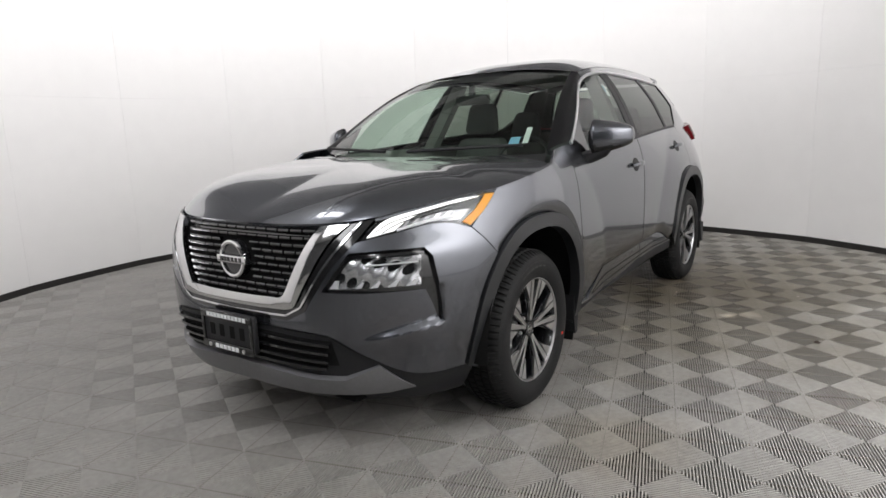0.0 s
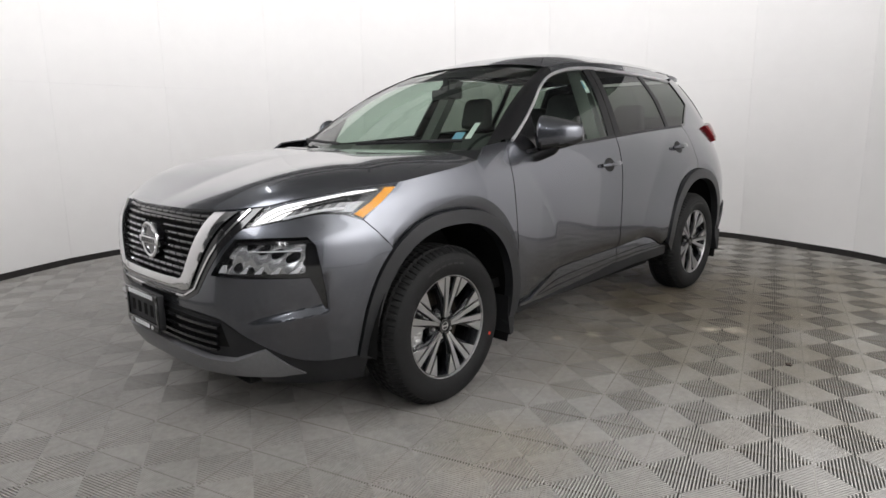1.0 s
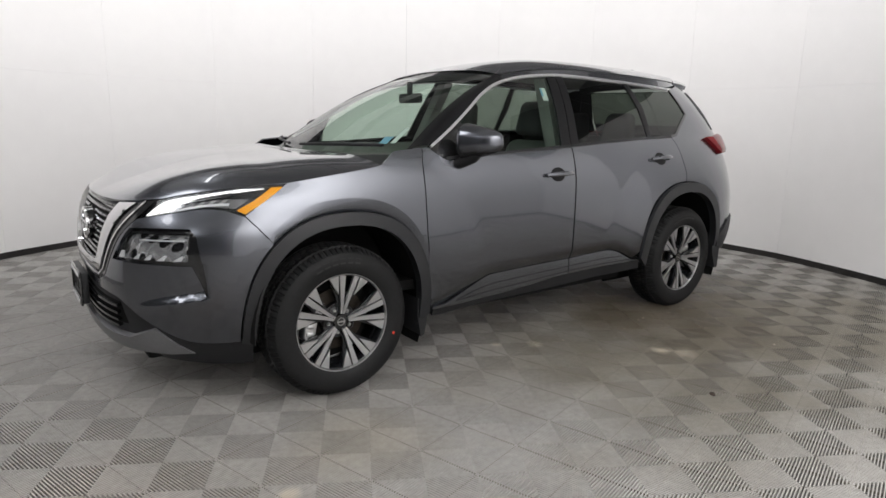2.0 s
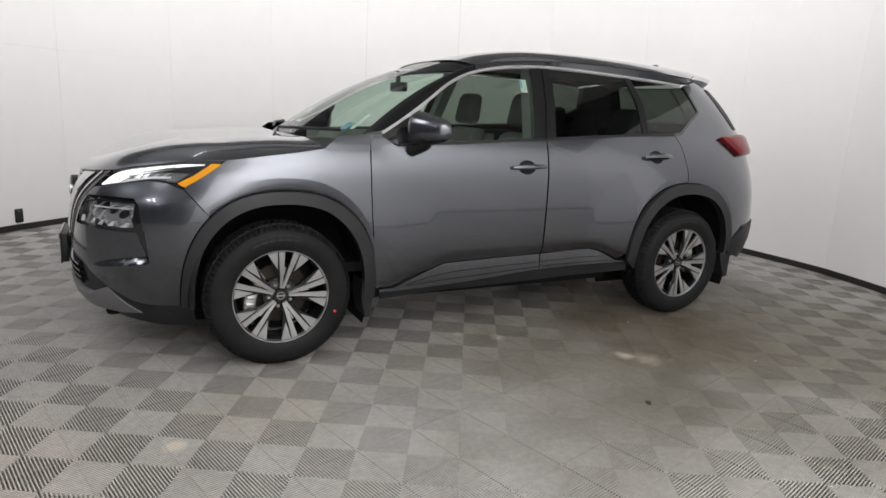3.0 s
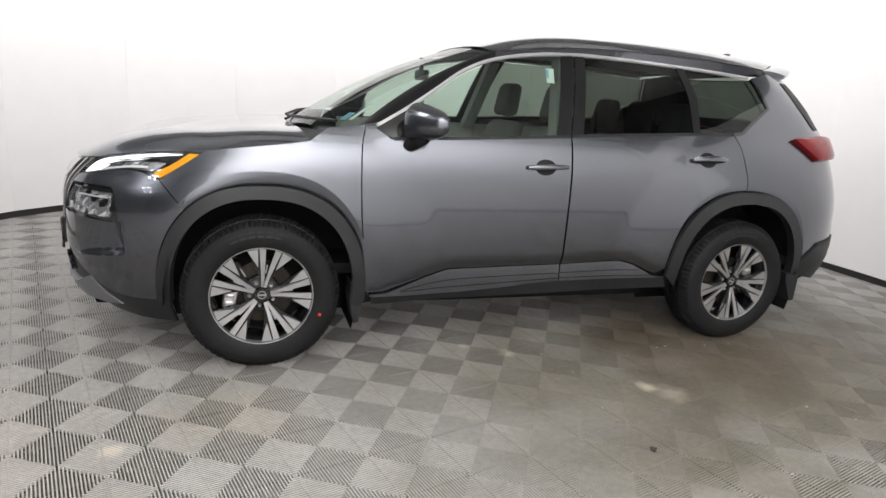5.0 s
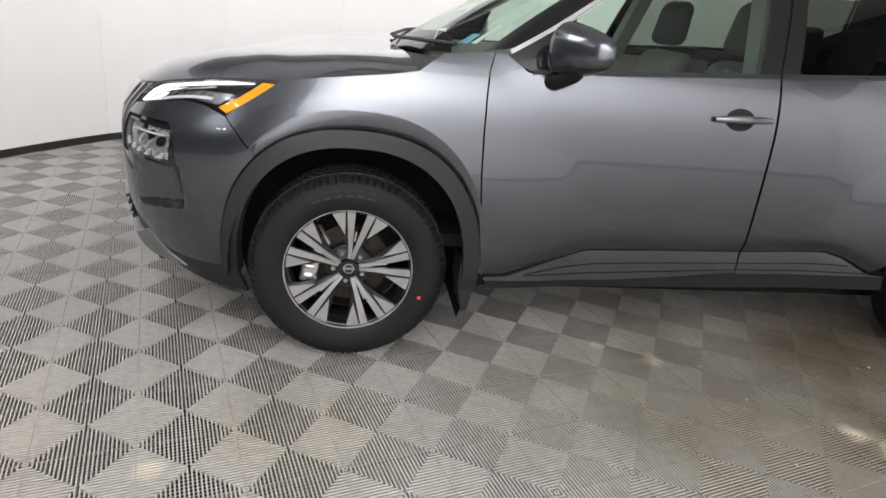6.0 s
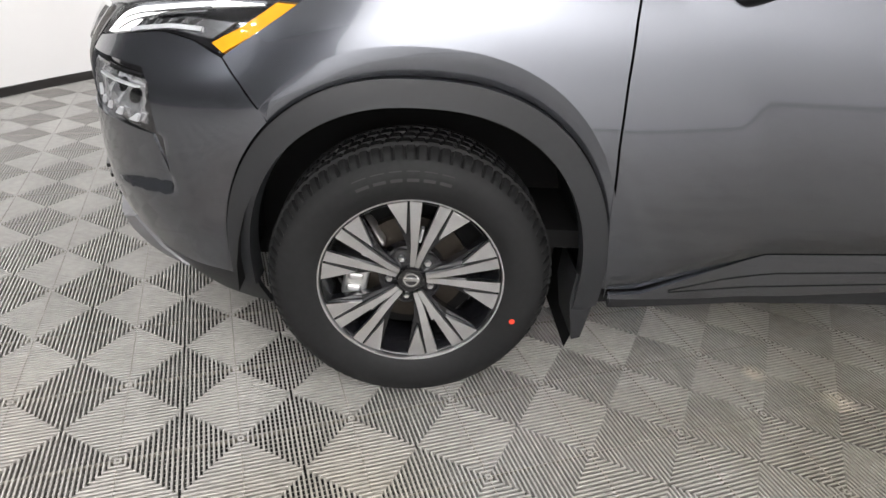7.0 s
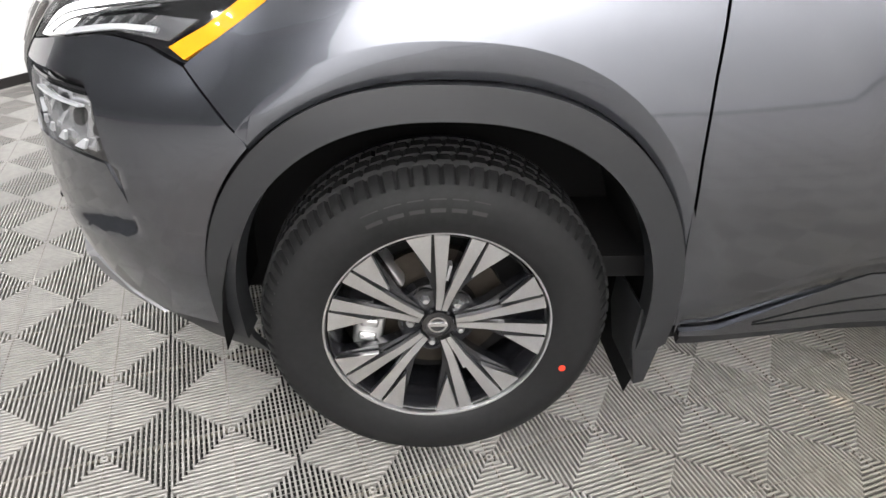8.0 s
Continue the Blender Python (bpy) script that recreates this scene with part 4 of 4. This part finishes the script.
def handle(x, z, parents, length):
    cup = [(x - 0.008 + 0.058 * math.cos(a), z + 0.040 * math.sin(a)) for a in [k * math.pi / 12 for k in range(24)]]
    pair("handle_cup", panel(cup, off=0.0015, depth=0.003, step=0.03, roll=0.001), PILLAR, parents)
    bm = bmesh.new()
    rows = []
    n = 14
    for i in range(n + 1):
        u = i / n
        h = 0.0135 * (0.35 + 0.65 * math.sin(math.pi * min(1, 0.12 + u * 0.8)) ** 0.6)
        lift = 0.034 * math.sin(math.pi * min(max(u, 0.03), 0.97)) ** 0.5
        xx, zz = x - length / 2 + length * u, z + 0.006 * (u - 0.5)
        rows.append([bm.verts.new(skin_point(xx, zz + h * math.sin(a), 0.004 + lift + 0.006 * math.cos(a))) for a in [k * math.pi / 5 for k in range(10)]])
    for a, b in zip(rows, rows[1:]):
        for k in range(10):
            bm.faces.new((a[k], a[(k + 1) % 10], b[(k + 1) % 10], b[k]))
    bm.faces.new(rows[0])
    bm.faces.new(rows[-1])
    bmesh.ops.recalc_face_normals(bm, faces=bm.faces)
    pair("door_handle", bm, PAINT, parents, "body-coloured pull handle")


handle(1.395, 1.006, front_doors, 0.225)
handle(2.395, 1.073, rear_doors, 0.235)


def mirror_case(u, v):
    """Rounded housing: flat glass side to the rear, swept front, taller inboard."""
    a, c = 2 * math.pi * v, u
    tall = 0.103 * (1 - 0.10 * c) * (min(1, max(0.0, (c + 0.02) / 0.12)) ** 0.5) * (max(0.0, 1 - c) ** 0.30 if c > 0.0 else 1)
    deep = 0.088 * (max(0.0, 1 - c ** 2.4) ** 0.5) * (min(1, (c + 0.03) / 0.2) ** 0.5)
    n = 2.6
    ca, sa = math.cos(a), math.sin(a)
    r = (abs(ca) ** n + abs(sa) ** n) ** (-1 / n)
    back = 0.62 if ca > 0 else 1.0
    return Vector((0.745 + 0.085 * (c - 0.5) + deep * back * r * ca, -0.862 - 0.205 * c, 1.188 + 0.010 * c + tall * r * sa * (1.0 if sa > 0 else 0.88)))


mirror_bm = facing(grid(mirror_case, 20, 32), (0, 0, 1))
bmesh.ops.remove_doubles(mirror_bm, verts=mirror_bm.verts, dist=0.0005)
bmesh.ops.recalc_face_normals(mirror_bm, faces=mirror_bm.faces)
mirrors = pair("side_mirror", mirror_bm, PAINT, front_doors, "gunmetal door mirror housing", 50)
for m in mirrors:
    m.data.materials.append(GLOSS)
    for f in m.data.polygons:
        if f.center.z < 1.150:
            f.material_index = 1
arm = bmesh.new()
ends = []
for cx, cy, cz, hx, hz in ((0.672, -0.845, 1.082, 0.040, 0.030), (0.684, -0.885, 1.092, 0.034, 0.026), (0.712, -0.925, 1.118, 0.036, 0.024), (0.728, -0.945, 1.150, 0.040, 0.022)):
    ends.append([arm.verts.new((cx + hx * math.cos(a), cy + 0.020 * math.sin(a) * (1 if cz > 1.1 else 0.3), cz + hz * math.sin(a))) for a in [k * math.pi / 8 for k in range(16)]])
for p, q in zip(ends, ends[1:]):
    for k in range(16):
        arm.faces.new((p[k], p[(k + 1) % 16], q[(k + 1) % 16], q[k]))
arm.faces.new(ends[-1])
bmesh.ops.recalc_face_normals(arm, faces=arm.faces)
pair("mirror_arm", arm, PILLAR, front_doors, "black mirror stalk")

# mud flaps and wheel wells
pair("mud_flap", prism([(0.412, 0.42), (0.462, 0.352), (0.470, 0.335), (0.452, 0.222), (0.430, 0.215), (0.408, 0.330)], -0.895, -0.74), PLASTIC, car, "black plastic mud flap", 40)
pair("mud_flap", prism([(3.06, 0.42), (3.16, 0.40), (3.155, 0.245), (3.125, 0.24), (3.07, 0.36)], -0.90, -0.74), PLASTIC, car, "black plastic mud flap", 40)
for cx, (_, rx, rz) in ((0.010, FIN), (2.695, RIN)):
    def well(u, v, cx=cx, rx=rx, rz=rz):
        a = math.pi * (1.02 - 1.14 * u)
        return Vector((cx + (rx + 0.03) * math.cos(a), -0.885 + 0.345 * v, 0.362 + (rz + 0.025) * math.sin(a)))
    pair("wheel_liner", facing(grid(well, 24, 6), (0, 0, -1)), DARK, car)
    pair("wheel_liner", prism([(cx + 0.45 * math.cos(a), 0.362 + 0.50 * math.sin(a)) for a in [k * math.pi / 16 for k in range(-2, 19)]], -0.545, -0.53), DARK, car)

# underbody
part("underbody", join(box(-0.78, 3.45, -0.50, 0.50, 0.22, 0.30, 0.02), box(0.58, 2.12, -0.80, 0.80, 0.28, 0.36, 0.02)), DARK, car, "dark underbody tray")
part("cabin_floor", box(0.2, 3.3, -0.82, 0.82, 0.45, 0.50), DARK, car)
pair("inner_door_trim", box(0.55, 2.15, -0.79, -0.77, 0.45, 1.125, 0.005), TRIM, car)

# ---- cabin ----
part("dashboard", join(box(0.36, 0.80, -0.72, 0.72, 0.80, 1.06, 0.06, 4), box(0.52, 0.84, -0.60, -0.16, 1.0, 1.10, 0.03, 3)), PLASTIC, car, "dark dashboard")


def seat(x, y, cloth, width=0.48, top=1.18):
    s = new("seat", None)
    s.parent = car
    bm = join(box(x - 0.28, x + 0.25, y - width / 2, y + width / 2, 0.52, 0.74, 0.06, 4))
    part("cushion", bm, cloth, s)
    back = box(x + 0.20, x + 0.34, y - width / 2, y + width / 2, 0.68, top, 0.055, 4)
    for v in back.verts:
        k = (v.co.z - 0.68) / (top - 0.68)
        v.co.x += 0.16 * k
        v.co.y = y + (v.co.y - y) * (1 - 0.22 * k * k)
    part("backrest", back, cloth, s)
    head = box(x + 0.35, x + 0.45, y - 0.135, y + 0.135, top + 0.03, top + 0.25, 0.045, 4)
    for v in head.verts:
        k = (v.co.z - top) / 0.25
        v.co.x += 0.04 * k
        v.co.y = y + (v.co.y - y) * (1 - 0.25 * k * k)
    part("headrest", head, CLOTH, s)
    return s


for y in (-0.37, 0.37):
    seat(1.25, y, CLOTH_GREY)
for y in (-0.42, 0.0, 0.42):
    seat(2.06, y, CLOTH_GREY, 0.44, 1.12)
part("steering_wheel", join(lathe([(0.168, 0.0), (0.180, -0.012), (0.192, 0.0), (0.180, 0.012), (0.168, 0.0)], 40), box(-0.17, 0.17, -0.015, 0.015, -0.03, 0.03, 0.01), box(-0.07, 0.07, -0.02, 0.03, -0.06, 0.06, 0.02)), PLASTIC, car).matrix_basis = pose(0.88, -0.37, 1.03, 25, 0, 90)
part("inner_mirror", join(box(0.93, 0.96, -0.12, 0.12, 1.40, 1.46, 0.012), box(0.93, 0.95, -0.02, 0.02, 1.45, 1.53, 0.005)), PLASTIC, car, "dark rear-view mirror")
inner = prism([(1.47, 1.10), (1.55, 1.10), (1.63, 1.56), (1.56, 1.56)], -0.79, -0.70)
for v in inner.verts:
    v.co.y += 0.235 * ease((v.co.z - 1.10) / 0.46) if v.co.z > 1.2 else 0
pair("inner_pillar", inner, TRIM, car)
# ---- wheels ----
def wheel(x, y, side):
    w = new("wheel", None)
    w.parent = car
    prof = [(0.236, -0.098), (0.246, -0.106), (0.275, -0.113), (0.300, -0.114), (0.322, -0.109), (0.336, -0.100), (0.346, -0.089), (0.354, -0.077), (0.359, -0.062)]
    first = len(prof)
    for cy in (-0.056, -0.019, 0.019, 0.056):
        prof += [(0.3635, cy - 0.005), (0.356, cy - 0.004), (0.356, cy + 0.004), (0.3635, cy + 0.005)]
    last = len(prof)
    prof += [(0.362, 0.066), (0.359, 0.084), (0.350, 0.10), (0.30, 0.118), (0.236, 0.10)]

    def ripple(i, k):
        if 6 <= i < first:
            return -0.007 if k % 5 == 0 else 0.0
        if first <= i < last and i % 4 in (1, 0):
            return -0.005 if (k + 2 * (i // 4)) % 6 == 0 else 0.0
        return 0.0
    tyre = lathe(prof, 400, ripple)
    for v in tyre.verts:
        v.co.z = max(v.co.z, -0.358)
    part("tyre", tyre, RUBBER, w, "black tyre with raised sidewall print", 28)
    # raised sidewall print
    for j, (a0, a1) in enumerate(((118, 111.5), (109.5, 103.5), (101.5, 96), (94, 88.5), (86.5, 81), (79, 73.5))):
        def bar(u, v, a0=a0, a1=a1):
            a = radians(a0 + (a1 - a0) * u)
            r = 0.288 + 0.026 * v
            return Vector((r * math.cos(a), -0.1150 + 0.004 * v, r * math.sin(a)))
        part("sidewall_print", facing(grid(bar, 3, 2), (0, -1, 0)), PRINT, w)
    rim = part("rim", lathe([(0.228, 0.09), (0.215, 0.05), (0.205, -0.02), (0.215, -0.07), (0.223, -0.088), (0.226, -0.090)], 72), RIMBLACK, w, "black alloy with machined faces")
    part("rim_lip", lathe([(0.2285, -0.084), (0.2305, -0.094), (0.2325, -0.0975), (0.2360, -0.098), (0.238, -0.088)], 96), MACHINED, rim)
    q = 0.2295
    for g in range(5):
        axis = radians(80 + 72 * g)

        def pol(pts):
            out = []
            for lat, dist in pts:
                out.append((q * (dist * math.cos(axis) - lat * math.sin(axis)), q * (dist * math.sin(axis) + lat * math.cos(axis))))
            return out

        def dish(bm):
            for v in bm.verts:
                r = math.hypot(v.co.x, v.co.z) / q
                v.co.y += 0.022 * (1 - min(1, r)) ** 1.2
            return bm
        for k in (-1, 1):
            spoke = [(0.004 * k, 0.30), (0.094 * k, 0.985), (0.222 * k, 0.968), (0.088 * k, 0.40), (0.050 * k, 0.17), (0.004 * k, 0.17)]
            wing = [(0.246 * k, 0.962), (0.442 * k, 0.885), (0.178 * k, 0.58)]
            for name, pts in (("spoke", spoke), ("wing", wing)):
                flat = pol(pts if k > 0 else pts[::-1])
                part(name, dish(prism(flat, -0.092, -0.080)), MACHINED, rim)
                part(name + "_back", dish(prism(flat, -0.0795, -0.045, 0.06)), RIMBLACK, rim)
            web = pol([(0.094 * k, 0.985), (0.445 * k, 0.89), (0.16 * k, 0.45), (0.05 * k, 0.17), (0.0, 0.17), (0.0, 0.30)])
            part("web", dish(prism(web, -0.076, -0.050)), RIMBLACK, rim)
        part("fin", dish(prism(pol([(-0.012, 0.45), (0.012, 0.45), (0.014, 0.62), (-0.014, 0.62)]), -0.070, -0.05)), SATIN, rim)
        nut = radians(80 + 36 + 72 * g)
        nx, nz = 0.0572 * math.cos(nut), 0.0572 * math.sin(nut)
        part("lug_seat", lathe([(0.0, -0.040), (0.016, -0.042), (0.020, -0.052), (0.026, -0.052), (0.030, -0.03)], 20), RIMBLACK, rim).location = (nx, 0, nz)
        part("lug_nut", lathe([(0.0, -0.062), (0.006, -0.062), (0.0095, -0.056), (0.0105, -0.040)], 6), STEEL, rim).location = (nx, 0, nz)
    part("hub", lathe([(0.0, -0.055), (0.05, -0.055), (0.085, -0.045), (0.09, -0.02)], 40), RIMBLACK, rim)
    cap = part("hub_cap", lathe([(0.0, -0.0705), (0.026, -0.0705), (0.0275, -0.074), (0.033, -0.074), (0.036, -0.066), (0.037, -0.05)], 40), GLOSS, rim, "black centre cap with a ring badge")
    part("cap_badge", join(lathe([(0.0155, -0.0712), (0.0160, -0.0730), (0.0200, -0.0730), (0.0205, -0.0712)], 32), box(-0.021, 0.021, -0.0735, -0.0710, -0.004, 0.004)), CHROME, rim)
    part("brake_disc", lathe([(0.05, -0.010), (0.150, -0.010), (0.150, 0.012), (0.05, 0.012)], 64), DISC, w, "brown-grey brake disc")
    part("backing_plate", lathe([(0.0, 0.03), (0.20, 0.03)], 48), DARK, w)
    for ang0, turn, scale in ((190, 100, 1.0), (140, 55, 0.8)):
        cal = join(box(-0.050 * scale, 0.050 * scale, -0.047, 0.02, -0.030, 0.034, 0.013, 3), box(-0.030 * scale, -0.006, -0.054, -0.03, -0.020, 0.020, 0.008, 3),
                   box(0.006, 0.030 * scale, -0.054, -0.03, -0.020, 0.020, 0.008, 3), box(-0.062 * scale, -0.050 * scale, -0.036, 0.01, -0.012, 0.016, 0.006, 2))
        part("caliper", cal, STEEL, w, "silver brake caliper").matrix_basis = pose(0.148 * math.cos(radians(ang0)), 0, 0.148 * math.sin(radians(ang0)), 0, turn, 0)
    dot = lathe([(0.0, -0.1150), (0.0075, -0.1150), (0.0078, -0.1120)], 16)
    part("paint_dot", dot, RED, w).location = (0.265, 0, -0.093)
    w.matrix_basis = pose(x, y, 0.360, 0, 0, 0 if side < 0 else 180)
    return w


wheel_f = wheel(0.0, -0.782, -1)
for m in (pose(2.705, -0.782, 0.360), pose(0.0, 0.782, 0.360, 0, 0, 180), pose(2.705, 0.782, 0.360, 0, 0, 180)):
    other = copy_thing(wheel_f, m)
    for c in list(other.children):
        if m.translation.x > 1 and c.name.startswith("rim"):
            c.matrix_basis = pose(0, 0, 0, 0, 18, 0)
        elif m.translation.x > 1 and c.name.startswith("caliper"):
            c.matrix_basis = pose(0, 0, 0, 0, 160, 0) @ c.matrix_basis
        elif m.translation.x > 1 and c.name.startswith("paint_dot"):
            bpy.data.objects.remove(c)

# wipers
pair("wiper", tube([screen(0.03, 0.06) + Vector((-0.03, 0, 0.02)), screen(0.02, 0.2) + Vector((-0.02, 0, 0.03)), screen(0.02, 0.45) + Vector((-0.02, 0, 0.025))], 0.008), PLASTIC, car)

# stickers on the glass
blue = facing(grid(lambda u, v: screen(0.085 + 0.065 * u, 0.090 + 0.032 * v) + Vector((0.004, 0, -0.006)), 2, 2), (-0.5, 0, 1))
part("inspection_sticker", blue, BLUE, car, "pale blue inspection sticker")
white = facing(grid(lambda u, v: screen(0.09 + 0.14 * u, 0.062 + 0.018 * v) + Vector((0.004, 0, -0.006)), 2, 2), (-0.5, 0, 1))
part("barcode_sticker", white, WHITE, car, "white barcode sticker")
part("print_bar", facing(panel([(1.440, 1.455), (1.457, 1.455), (1.462, 1.498), (1.448, 1.498)], off=-0.0078, depth=0.001, step=0.1), (0, -1, 0)), BLUE, car)
part("door_sticker", facing(panel([(1.44, 1.43), (1.485, 1.43), (1.495, 1.505), (1.45, 1.505)], off=-0.009, depth=0.001, step=0.1), (0, -1, 0)), WHITE, car, "small white and blue window label")

# ---- wall socket ----
socket = part("wall_outlet", box(-0.04, 0.04, -0.02, 0.0, -0.065, 0.065, 0.012, 3), GLOSS)
tagged(socket, "small black outlet box fixed to the white wall", "outlet")
ang = radians(131.8)
socket.matrix_basis = pose(CX + (RAD - 0.012) * math.cos(ang), CY + (RAD - 0.012) * math.sin(ang), 0.135, 0, 0, 131.8 - 90)

# ---- crumbs on the floor ----
def crumb(name, x, y, size, mat, label, flat=0.4):
    bm = bmesh.new()
    bmesh.ops.create_icosphere(bm, subdivisions=2, radius=size)
    for v in bm.verts:
        k = 0.7 + 0.6 * noise.noise(v.co * (1.7 / size) + Vector((x * 9, y * 9, 0)))
        v.co = Vector((v.co.x * k, v.co.y * k, v.co.z * flat * k))
    ob = part(name, bm, mat)
    ob.location = (x, y, size * flat * 0.6)
    tagged(ob, label, "debris")


crumb("dirt_crumb", 1.488, -1.893, 0.02, DARKBIT, "small dark crumb lying on the tiles", 0.6)

for k in range(16):
    crumb("chip", 0.9 + 2.2 * random.random(), -2.3 + 1.5 * random.random(), 0.004 + 0.006 * random.random(), DEBRIS, "tiny pale chip lying on the tiles", 0.5)

# ---- floor tiles ----
HALF, COUNT = 0.1982, 24
PITCH, RIB = HALF * math.sqrt(2) / COUNT, 0.0026


def tile_data():
    verts, faces, dusty = [], [], []

    def bar(a, b, shape, dust=0, mitre=0):
        """A rib of the given cross-section from a to b."""
        d = (b - a).normalized()
        n = Vector((-d.y, d.x))
        k, m = len(verts), len(shape)
        for p, way in ((a, -1), (b, 1)):
            for off, z in shape:
                q = p + n * off + d * (way * mitre * off)
                verts.append((q.x, q.y, z))
        for q in range(m - 1):
            faces.append((k + q, k + m + q, k + m + q + 1, k + q + 1))
            dusty.append(dust)

    rib = [(-RIB, -0.022), (-RIB, -0.0008), (-RIB * 0.72, 0.0), (RIB * 0.72, 0.0), (RIB, -0.0008), (RIB, -0.022)]
    web = [(-0.0009, -0.022), (-0.0009, -0.0105), (0.0009, -0.0105), (0.0009, -0.022)]
    seam = [(-0.0014, -0.022), (-0.0014, -0.0006), (0.0014, -0.0006), (0.0014, -0.022)]
    for i in range(2):
        for j in range(2):
            o = Vector((i * HALF - HALF, j * HALF - HALF))
            if (i + j) % 2 == 0:
                c1, c2 = o, o + Vector((HALF, HALF))
            else:
                c1, c2 = o + Vector((HALF, 0)), o + Vector((0, HALF))
            d = (c2 - c1).normalized()
            n = Vector((-d.y, d.x))
            whole = HALF * math.sqrt(2)
            for k in range(COUNT):
                t = (k + 0.5) * PITCH
                h = min(t, whole - t) - 0.0003
                if h > 0.003:
                    m = c1 + d * t
                    bar(m - n * h, m + n * h, rib, 0, -1 if t < whole / 2 else 1)
            for k in range(-9, 10):
                h = whole / 2 - abs(k) * 0.0145 - 0.006
                m = (c1 + c2) / 2 + n * k * 0.0145
                if h > 0.01:
                    bar(m - d * h, m + d * h, web if k else seam, 0 if k else 1)
    return verts, faces, dusty


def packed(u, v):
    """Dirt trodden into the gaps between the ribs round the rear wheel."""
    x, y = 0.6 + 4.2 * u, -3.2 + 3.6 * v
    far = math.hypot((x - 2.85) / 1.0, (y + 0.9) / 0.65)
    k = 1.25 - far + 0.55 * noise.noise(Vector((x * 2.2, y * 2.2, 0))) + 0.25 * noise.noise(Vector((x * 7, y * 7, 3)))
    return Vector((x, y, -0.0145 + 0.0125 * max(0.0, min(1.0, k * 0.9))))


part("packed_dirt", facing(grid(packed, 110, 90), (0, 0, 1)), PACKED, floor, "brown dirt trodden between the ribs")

tv, tf, td = tile_data()
tile_mesh = bpy.data.meshes.new("tile")
tile_mesh.from_pydata(tv, [], tf)
for m in (TILE, SEAMDUST):
    tile_mesh.materials.append(m)
tile_mesh.polygons.foreach_set("material_index", td)
TH = radians(60.93)
AX, AY = Vector((math.cos(TH), math.sin(TH))), Vector((-math.sin(TH), math.cos(TH)))
ORG = Vector((-0.8385, -0.588))
spots = []
for i in range(-30, 31):
    for j in range(-30, 31):
        p = ORG + AX * (2 * HALF * i) + AY * (2 * HALF * j)
        inside = math.hypot(p.x - CX, p.y - CY) < RAD + 0.25 or (-6.4 < p.x < 5.6 and -6.1 < p.y < -2.0) or (-6.4 < p.x < -2 and -6.1 < p.y < 1.0)
        if inside:
            spots.append((math.hypot(p.x - 0.5, p.y + 1.5), p))
spots.sort(key=lambda s: s[0])
for _, p in spots[:300]:
    t = new("tile", tile_mesh)
    t.parent = floor
    t.matrix_basis = pose(p.x, p.y, 0, 0, 0, math.degrees(TH))
rv, rf = [], []
for _, p in spots[300:]:
    k = len(rv)
    rv += [(*(p + AX * x + AY * y), z) for x, y, z in tv]
    rf += [tuple(k + i for i in f) for f in tf]
rest = bpy.data.meshes.new("far_tiles")
rest.from_pydata(rv, [], rf)
for m in (TILE, SEAMDUST):
    rest.materials.append(m)
rest.polygons.foreach_set("material_index", td * len(spots[300:]))
far_tiles = new("far_tiles", rest)
far_tiles.parent = floor
tagged(far_tiles, kind="stuff")
